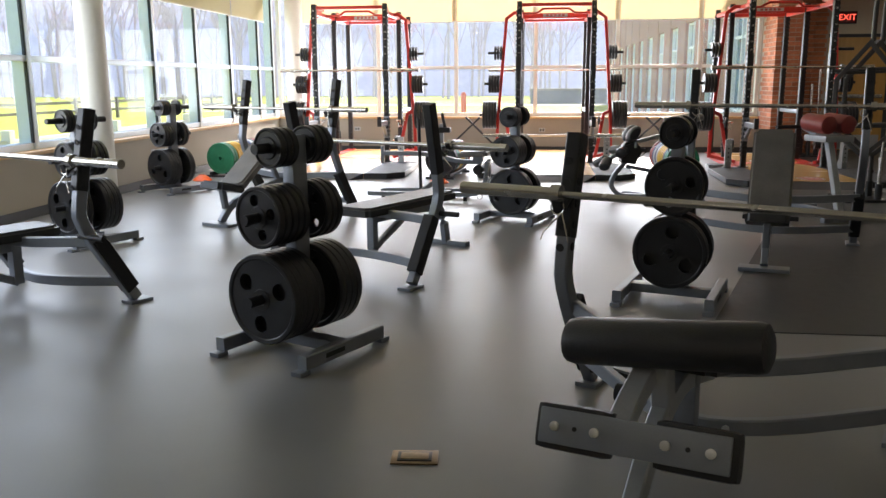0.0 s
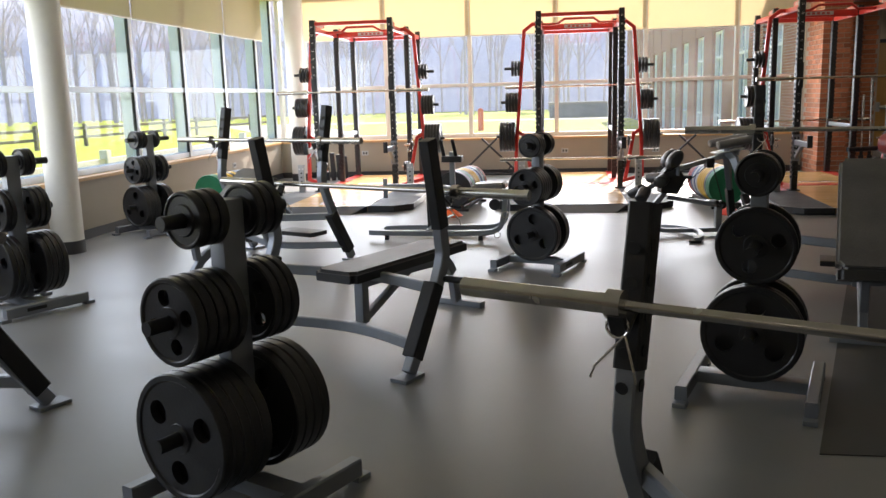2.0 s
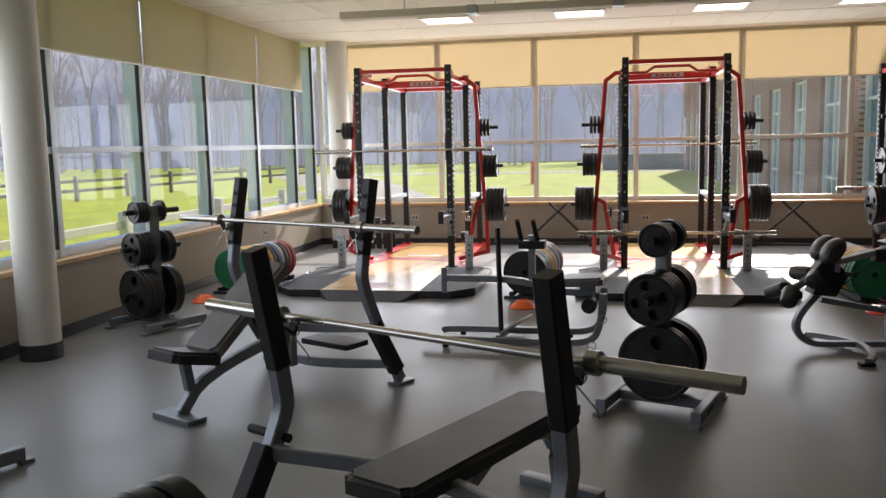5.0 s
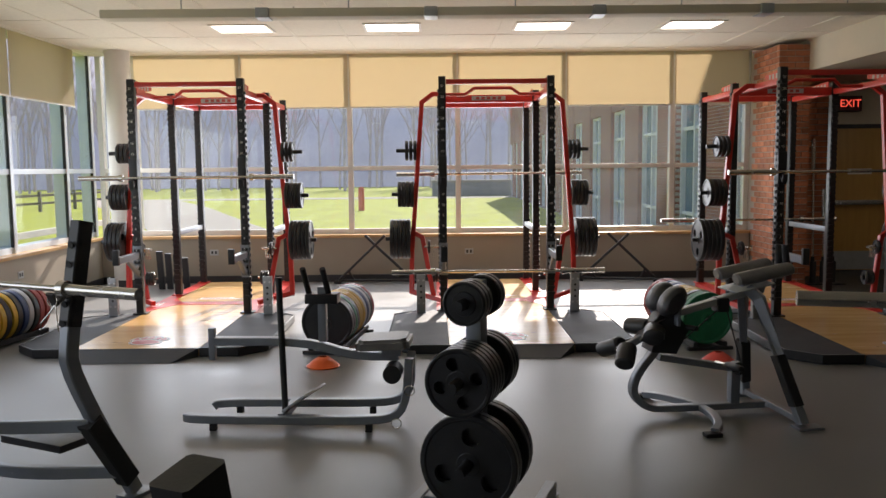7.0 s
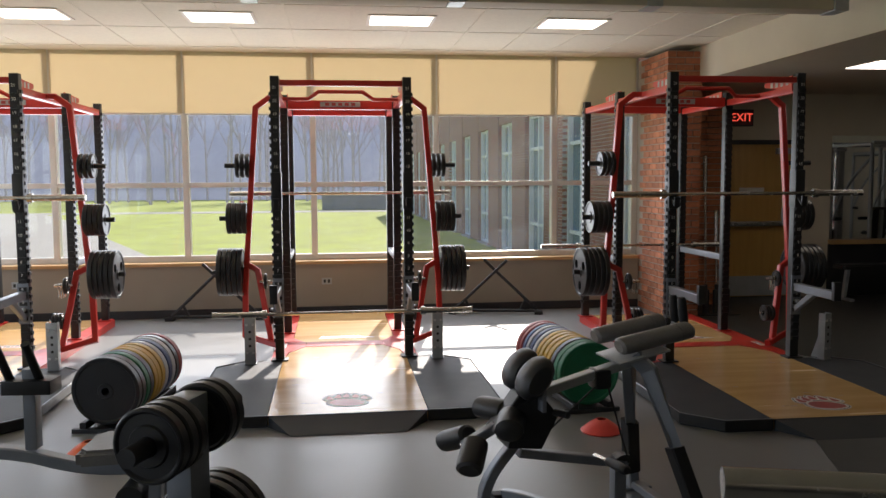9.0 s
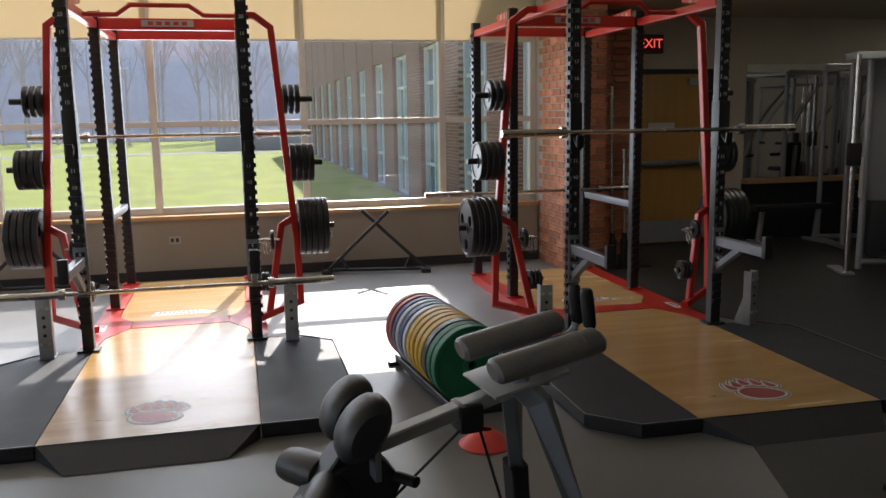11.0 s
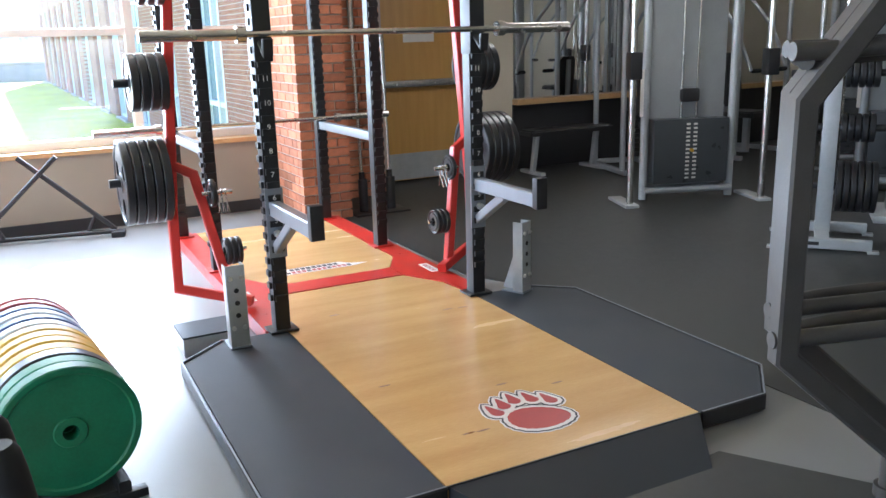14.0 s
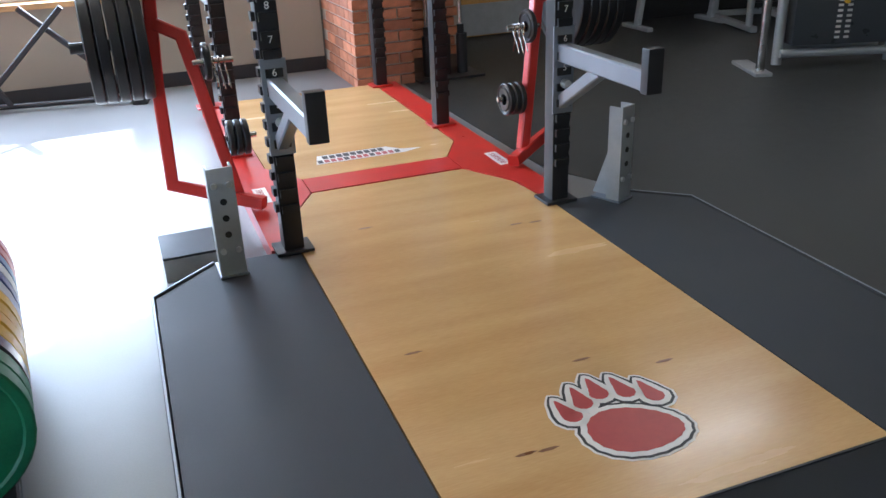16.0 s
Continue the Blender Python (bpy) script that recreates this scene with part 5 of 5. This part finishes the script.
# ---- machines in the far bay ----
def cable_machine(m):
    c = thing("cable_machine", "tall silver cable machine with a dark weight stack", "cable machine", m, group="cable machines")
    for x in (-0.40, 0.40):
        part("upright", rod([(x, -0.06, 0.02), (x, -0.06, 2.15)], 0.035, 16), M_LGREY, c)
        part("pulley_column", rod([(x * 1.5, -0.28, 0.02), (x * 1.5, -0.28, 2.15)], 0.03, 14), M_CHROME, c)
        part("column_foot", boxm((x * 1.5 - 0.06, -0.36, 0), (x * 1.5 + 0.06, 0.1, 0.03), 0.008), M_LGREY, c)
        part("carriage", boxm((x * 1.5 - 0.05, -0.36, 1.08), (x * 1.5 + 0.05, -0.24, 1.30), 0.012), M_BLACK, c)
    part("back_shroud", boxm((-0.36, 0.02, 0.1), (0.36, 0.06, 2.1), 0.006), M_SHROUD, c)
    part("weight_block", boxm((-0.34, -0.14, 0.16), (0.34, 0.0, 0.72), 0.01), M_STACKP, c)
    for x in (-0.07, 0.07):
        part("guide_rod", rod([(x, -0.05, 0.72), (x, -0.05, 2.05)], 0.01, 8), M_CHROME, c)
    for k in range(14):
        for x in (-0.05, 0.015):
            part("weight_label", boxm((x, -0.144, 0.20 + k * 0.036), (x + 0.035, -0.141, 0.216 + k * 0.036)), M_DECALW, c, smooth=False)
    part("selector_pin", lathe([(0, 0), (0.015, 0), (0.015, 0.03), (0, 0.03)], 10, Matrix.Translation((0.0, -0.14, 0.45)) @ pose(0, 0, 0, 90)), M_YELLOW, c)
    part("top_weight", boxm((-0.08, -0.1, 0.86), (0.08, -0.02, 0.98), 0.03), M_BLACK, c)
    part("bottom_bar", rod([(-0.40, -0.1, 0.10), (0.40, -0.1, 0.10)], 0.03, 12), M_LGREY, c)
    part("top_bar", boxm((-0.62, -0.30, 2.1), (0.62, 0.06, 2.17), 0.02), M_LGREY, c)
    part("instruction_card", boxm((-0.46, -0.10, 0.75), (-0.43, -0.09, 1.15)), M_DECALW, c)
    return c


cm0 = cable_machine(pose(8.08, 15.10, 0, 0, 0, -20))
copy_thing(cm0, pose(9.9, 14.2, 0, 0, 0, -50))
copy_thing(cm0, pose(10.9, 15.4, 0, 0, 0, -30))
copy_thing(cm0, pose(8.9, 10.6, 0, 0, 0, -100))
def tube_station(m):
    t = thing("exercise_station", "tubular steel exercise station with guide rods and a black seat", "exercise machine", m, group="exercise stations")
    for x in (-0.5, 0.5):
        for y in (-0.35, 0.35):
            part("upright", rod([(x, y, 0.03), (x, y, 2.1)], 0.03, 10), M_LGREY, t)
        part("floor_rail", beam([(x, -0.45, 0.04), (x, 0.45, 0.04)], 0.06, 0.05), M_LGREY, t)
        part("top_rail", beam([(x, -0.35, 2.1), (x, 0.35, 2.1)], 0.05, 0.05), M_LGREY, t)
    for y in (-0.35, 0.35):
        part("head_rail", beam([(-0.5, y, 2.12), (0.5, y, 2.12)], 0.05, 0.06), M_LGREY, t)
    part("rear_rail", beam([(-0.5, 0.35, 0.06), (0.5, 0.35, 0.06)], 0.05, 0.05), M_LGREY, t)
    for x in (-0.09, 0.09):
        part("guide_rod", rod([(x, 0.33, 0.08), (x, 0.33, 2.08)], 0.012, 8), M_CHROME, t)
    for k in range(10):
        part("stack_plate", boxm((-0.15, 0.27, 0.10 + k * 0.052), (0.15, 0.39, 0.147 + k * 0.052), 0.004), M_BLACK, t)
    part("seat", vinyl_pad(bmesh.new(), 0.36, 0.36, 0.07, pose(0, -0.18, 0.46)), M_VINYL, t)
    part("seat_post", beam([(0, -0.18, 0.04), (0, -0.18, 0.46)], 0.07, 0.07), M_LGREY, t)
    part("seat_spine", beam([(0, -0.18, 0.06), (0, 0.33, 0.06)], 0.06, 0.05), M_LGREY, t)
    part("back_pad", vinyl_pad(bmesh.new(), 0.30, 0.62, 0.07, pose(0, 0.08, 0.88, 84)), M_VINYL, t)
    part("back_stem", beam([(0, 0.10, 0.5), (0, 0.12, 1.15)], 0.05, 0.05), M_LGREY, t)
    for s in (-1, 1):
        part("press_arm", rod(smoothed([(s * 0.3, 0.2, 1.95), (s * 0.38, -0.2, 1.5), (s * 0.36, -0.42, 1.0)], 2), 0.022, 10), M_LGREY, t)
        roller_pad([(s * 0.36, -0.42, 1.0), (s * 0.18, -0.44, 1.0)], 0.024, "grip", t, M_BOOT)
    return t


ts0 = tube_station(pose(9.0, 16.55, 0, 0, 0, -15))
for x, y, rz in ((10.5, 16.8, 10), (11.9, 15.9, -40), (11.8, 14.2, -80), (12.2, 12.2, -90), (11.0, 11.2, -70), (12.0, 9.6, -100)):
    copy_thing(ts0, pose(x, y, 0, 0, 0, rz))
dm = thing("glossy_machine", "black gloss shrouded machine with a pale oval badge", "exercise machine", pose(9.0, 13.35, 0, 0, 0, -50))
part("shroud", boxm((-0.35, -0.10, 0.05), (0.35, 0.10, 1.55), 0.05), M_STACKP, dm)
part("base", boxm((-0.45, -0.30, 0), (0.45, 0.30, 0.06), 0.015), M_LGREY, dm)
bg = part("badge", lathe([(0, 0), (0.10, 0), (0.10, 0.004), (0, 0.004)], 28), M_DECALW, dm)
bg.matrix_basis = pose(-0.1, -0.102, 1.18, 90, 0, 0) @ Matrix.Diagonal((1.3, 0.5, 1, 1))
bf = part("badge_field", lathe([(0, 0), (0.092, 0), (0.092, 0.003), (0, 0.003)], 28), M_DECALK, bg)
bf.matrix_basis = pose(0, 0, 0.003)
part("badge_bar", boxm((-0.06, -0.02, 0.006), (0.06, 0.02, 0.008)), M_DECALW, bg, smooth=False)
part("handle", rod(smoothed([(0.2, -0.10, 0.5), (0.2, -0.4, 0.5), (-0.3, -0.4, 0.45)], 2), 0.024, 10), M_LGREY, dm)
u = thing("far_bench", "flat black bench under the mirrors", "weight bench", pose(8.2, 17.0, 0, 0, 0, 0))
part("pad", vinyl_pad(bmesh.new(), 1.1, 0.27, 0.06, pose(0, 0, 0.42)), M_VINYL, u)
for x in (-0.4, 0.4):
    part("leg", beam([(x, 0, 0.42), (x - 0.05, 0, 0.02)], 0.05, 0.06), M_LGREY, u)
    part("foot", boxm((x - 0.08, -0.2, 0), (x - 0.02, 0.2, 0.04), 0.006), M_LGREY, u)


# ---- bars leaning by the brick pier ----
for k, (x, z) in enumerate(((5.42, 1.9), (5.56, 1.25), (5.68, 1.5))):
    b = thing("standing_bar", "steel bar stored upright by the brick pier", "barbell", pose(x, 16.15, 0.0, -3, 0, 0), group="standing bars")
    part("lower_sleeve", rod([(0, 0, 0.0), (0, 0, 0.36)], 0.025, 12), M_BOOT, b)
    part("shaft", rod([(0, 0, 0.36), (0, 0, z - 0.4)], 0.014, 10), M_CHROME, b)
    part("upper_sleeve", rod([(0, 0, z - 0.4), (0, 0, z)], 0.025, 12), M_CHROME, b)
h = thing("bar_tube_stand", "black floor stand for upright bars", "bar holder", pose(5.55, 16.15, 0))
for k in range(3):
    part("tube", lathe([(0.03, 0.02), (0.04, 0.02), (0.04, 0.30), (0.03, 0.30), (0.03, 0.02)], 14, Matrix.Translation((-0.13 + 0.13 * k, 0, 0))), M_BLACK, h)
part("base", boxm((-0.25, -0.14, 0), (0.25, 0.14, 0.02), 0.004), M_BLACK, h)


# ---- outdoors ----
structure("ground", boxm((-900, 17.6, -0.6), (900, 1500, -0.35)), M_GRASS, "mown sunlit lawn reaching the woods", "ground")
structure("ground_side", boxm((-900, -400, -0.6), (-4.62, 17.6, -0.35)), M_GRASS, "mown sunlit lawn beside the building", "ground")
bm = poly_prism([(-2, 17.9), (-2.2, 24), (-3.2, 27.8), (-6.3, 35.5), (-11.4, 48.8), (-16, 59), (30, 59), (30, 62), (-24, 62), (-17, 49), (-10.5, 36), (-7, 28), (-6.5, 17.9)], -0.35, -0.34)
structure("path", bm, M_PATH, "pale gravel path across the lawn", "path")

random.seed(11)
hill = bmesh.new()
cols, prev = 90, None
for i in range(cols + 1):
    x = -320 + 640 * i / cols
    row = []
    for j, (d, h) in enumerate(((0, -0.35), (6, 6), (25, 13), (70, 26), (130, 34))):
        hh = h * (1.0 + 0.25 * noise.noise((x * 0.02, j, 0))) + (0.8 * random.random() if j else 0)
        row.append(hill.verts.new((x, 95 + d + 0.0006 * x * x, hh)))
    if prev:
        for a, b, c, e in zip(prev, prev[1:], row[1:], row):
            hill.faces.new((a, e, c, b))
    prev = row
structure("backdrop_hill", hill, M_HAZED_HILL, "hazy wooded hillside with bare trees", "hill", True)
side = bmesh.new()
prev = None
for i in range(41):
    y = -150 + 300 * i / 40
    row = [side.verts.new((-75 - d - 0.001 * (y - 20) ** 2, y, h * (1 + 0.3 * noise.noise((y * 0.03, d, 3)) if h > 0 else 1))) for d, h in ((0, -0.35), (6, 7), (30, 15), (90, 24))]
    if prev:
        for a, b, c, e in zip(prev, prev[1:], row[1:], row):
            side.faces.new((a, b, c, e))
    prev = row
structure("backdrop_hill_side", side, M_HAZED_HILL, "hazy wooded hillside with bare trees", "hill", True)


def bare_trees(name, spots, seed):
    """Bare woodland edge: tapered trunks with limbs and twigs, one joined mesh."""
    rnd = random.Random(seed)
    verts, faces = [], []

    def limb(p, d, ln, r, depth):
        q = p + d * ln
        s = d.cross(Vector((0.3, 0.8, 0.1))).normalized()
        t = d.cross(s)
        base = len(verts)
        for c, rr in ((p, r), (q, r * 0.55)):
            for k in range(3):
                a = 2.1 * k
                verts.append(tuple(c + (s * math.cos(a) + t * math.sin(a)) * rr))
        for k in range(3):
            faces.append((base + k, base + (k + 1) % 3, base + 3 + (k + 1) % 3, base + 3 + k))
        if depth:
            for _ in range(4 if depth > 1 else 5):
                nd = (d + Vector((rnd.uniform(-0.7, 0.7), rnd.uniform(-0.7, 0.7), rnd.uniform(-0.1, 0.6)))).normalized()
                limb(p.lerp(q, rnd.uniform(0.45, 1.0)), nd, ln * rnd.uniform(0.4, 0.6), r * 0.45, depth - 1)
    for x, y, h in spots:
        limb(Vector((x, y, -0.4)), Vector((rnd.uniform(-0.05, 0.05), rnd.uniform(-0.05, 0.05), 1)), h * 0.6, h * 0.013, 3)
    me = bpy.data.meshes.new(name)
    me.from_pydata(verts, [], faces)
    me.materials.append(M_HAZED_TWIG)
    ob = new(name, me)
    return tagged(ob, "leafless grey-brown trees at the edge of the woods", "trees", kind="stuff")


rnd = random.Random(3)
bare_trees("woodland_far", [(rnd.uniform(-75, 70), rnd.uniform(78, 98), rnd.uniform(9, 15)) for _ in range(190)], 5)
bare_trees("woodland_side", [(rnd.uniform(-76, -52), rnd.uniform(-5, 80), rnd.uniform(9, 15)) for _ in range(120)], 6)


def rail_fence(name, pts, material, label, rails=2):
    f = thing(name, label, "fence")
    for (x0, y0), (x1, y1) in zip(pts, pts[1:]):
        part("post", boxm((x0 - 0.07, y0 - 0.07, -0.35), (x0 + 0.07, y0 + 0.07, 0.65), 0.01), material, f)
        for k in range(rails):
            z = 0.45 - 0.38 * k
            part("rail", beam([(x0, y0, z), (x1, y1, z)], 0.05, 0.12), material, f)
    return f


rail_fence("rail_fence", [(-6.9, 6 + 3.2 * k) for k in range(7)], M_PALEFENCE, "pale weathered rail fence beside the windows", 1)
rail_fence("far_fence", [(-22 + 0.4 * k, 22 + 3 * k) for k in range(12)], M_FENCE, "dark wooden rail fence across the lawn")
w = thing("low_wall", "low grey stone retaining wall beyond the lawn", "wall")
part("body", boxm((0.2, 63, -0.35), (14, 64, 0.6), 0.05), M_ROOF, w)
part("cap", boxm((0.1, 62.9, 0.6), (14.1, 64.1, 0.75), 0.03), M_PATH, w)
p = thing("marker_post", "small orange marker post on the lawn", "post", pose(-3.0, 44, -0.35))
part("stake", lathe([(0, 0), (0.14, 0), (0.14, 1.0), (0.08, 1.1), (0, 1.1)], 12), M_ORANGE, p)

# brick wing that runs out along the lawn
FX = 5.55
bw = thing("brick_wing", "long red brick school wing with tall paired windows", "building")
part("plinth", boxm((FX - 0.02, 17.65, -0.5), (20, 62, -0.36)), M_MORTAR, bw)
m_bw = mat("far_brickwork", (0.33, 0.13, 0.075), 0.9, 0, 0.12, 9)
nt = m_bw.node_tree
br = nt.nodes.new("ShaderNodeTexBrick")
br.inputs["Color1"].default_value, br.inputs["Color2"].default_value, br.inputs["Mortar"].default_value = (0.36, 0.14, 0.08, 1), (0.26, 0.095, 0.055, 1), (0.45, 0.40, 0.34, 1)
br.inputs["Scale"].default_value, br.inputs["Mortar Size"].default_value = 4.0, 0.02
cx = nt.nodes.new("ShaderNodeTexCoord")
mp = nt.nodes.new("ShaderNodeMapping")
mp.inputs["Rotation"].default_value = (radians(90), 0, radians(90))
sep = nt.nodes.new("ShaderNodeSeparateXYZ")
cmb = nt.nodes.new("ShaderNodeCombineXYZ")
nt.links.new(cx.outputs["Object"], sep.inputs[0])
nt.links.new(sep.outputs["Y"], cmb.inputs["X"])
nt.links.new(sep.outputs["Z"], cmb.inputs["Y"])
nt.links.new(cmb.outputs[0], br.inputs["Vector"])
nt.links.new(br.outputs[0], nt.nodes["Principled BSDF"].inputs["Base Color"])
BAY, WH0, WH1, WTOP = 3.3, -0.30, 3.12, 6.5
for k in range(14):
    y0 = 16.4 + k * BAY
    yw, y1 = y0 + 1.5, y0 + BAY
    part("brick_pier", boxm((FX, max(y0, 17.65), -0.3), (FX + 0.4, yw, WTOP)), m_bw, bw, smooth=False)
    part("lintel", boxm((FX + 0.02, yw, WH1), (FX + 0.4, y1, WTOP)), m_bw, bw, smooth=False)
    win = part("window", boxm((FX + 0.2, yw, WH0), (FX + 0.24, y1, WH1)), M_BWIN, bw)
    for a in (0.0, 0.42, 0.84, 1.72):
        part("window_bar", boxm((FX + 0.10, yw + a, WH0), (FX + 0.2, yw + a + 0.08, WH1)), M_WTRIM, win)
    for z in (WH0, 0.55, 2.30, WH1 - 0.08):
        part("window_rail", boxm((FX + 0.12, yw + 0.08, z), (FX + 0.19, y1 - 0.10, z + 0.07)), M_WTRIM, win)
    part("stone_sill", boxm((FX - 0.04, yw - 0.04, WH0 - 0.05), (FX + 0.12, y1 + 0.04, WH0 - 0.002)), M_PATH, win)
part("inner_wall", boxm((FX + 0.45, 17.65, 0), (20, 62, WTOP)), M_WALL, bw)
part("parapet", boxm((FX - 0.08, 17.6, WTOP), (20, 62.6, WTOP + 0.25), 0.03), M_ROOF, bw)

# ---- brick pier, brick by brick ----
PX0, PX1, PY0, PY1 = 4.86, 5.28, 16.06, 17.3
structure("wall_brick_return", boxm((5.28, 16.9, 0), (5.99, 17.39, 2.76)), M_MORTAR, "brick return wall beside the door", "wall")
pier = structure("wall_brick_pier", boxm((PX0 + 0.012, PY0 + 0.012, 0), (PX1 - 0.012, PY1, 3.1)), M_MORTAR, "red brick pier at the end of the windows", "pier")
BR = {}


def brick(lx, ly, x, y, z, parent):
    key = (round(lx, 3), round(ly, 3))
    if key not in BR:
        bm = boxm((0, 0, 0), (lx, ly, 0.064), 0.004)
        me = bpy.data.meshes.new("brick")
        bm.to_mesh(me)
        bm.free()
        me.materials.append(M_BRICK)
        BR[key] = me
    ob = new("brick", BR[key])
    ob.parent = parent
    ob.location = (x, y, z)


ret = bpy.data.objects["wall_brick_return"]
for c in range(41):
    z = 0.006 + c * 0.0755
    off = 0.0 if c % 2 else 0.1
    x = PX0
    cells = [(PX0, 0.205), (PX0 + 0.215, 0.205)] if c % 2 else [(PX0, 0.1), (PX0 + 0.11, 0.2), (PX0 + 0.32, 0.1)]
    for x, l in cells:
        brick(l, 0.09, x, PY0, z, pier)
    for k in range(5):
        y = PY0 + 0.10 + k * 0.213 - (0.0 if c % 2 else 0.1)
        if y < PY0 + 0.095:
            y, l = PY0 + 0.1, 0.103
        else:
            l = 0.203
        if y + l < 17.0:
            brick(0.09, l, PX0, y, z, pier)
    if c < 36:
        for k in range(3):
            brick(0.203, 0.05, 5.29 + k * 0.213 + (0.0 if c % 2 else 0.03), 16.86, z, ret)
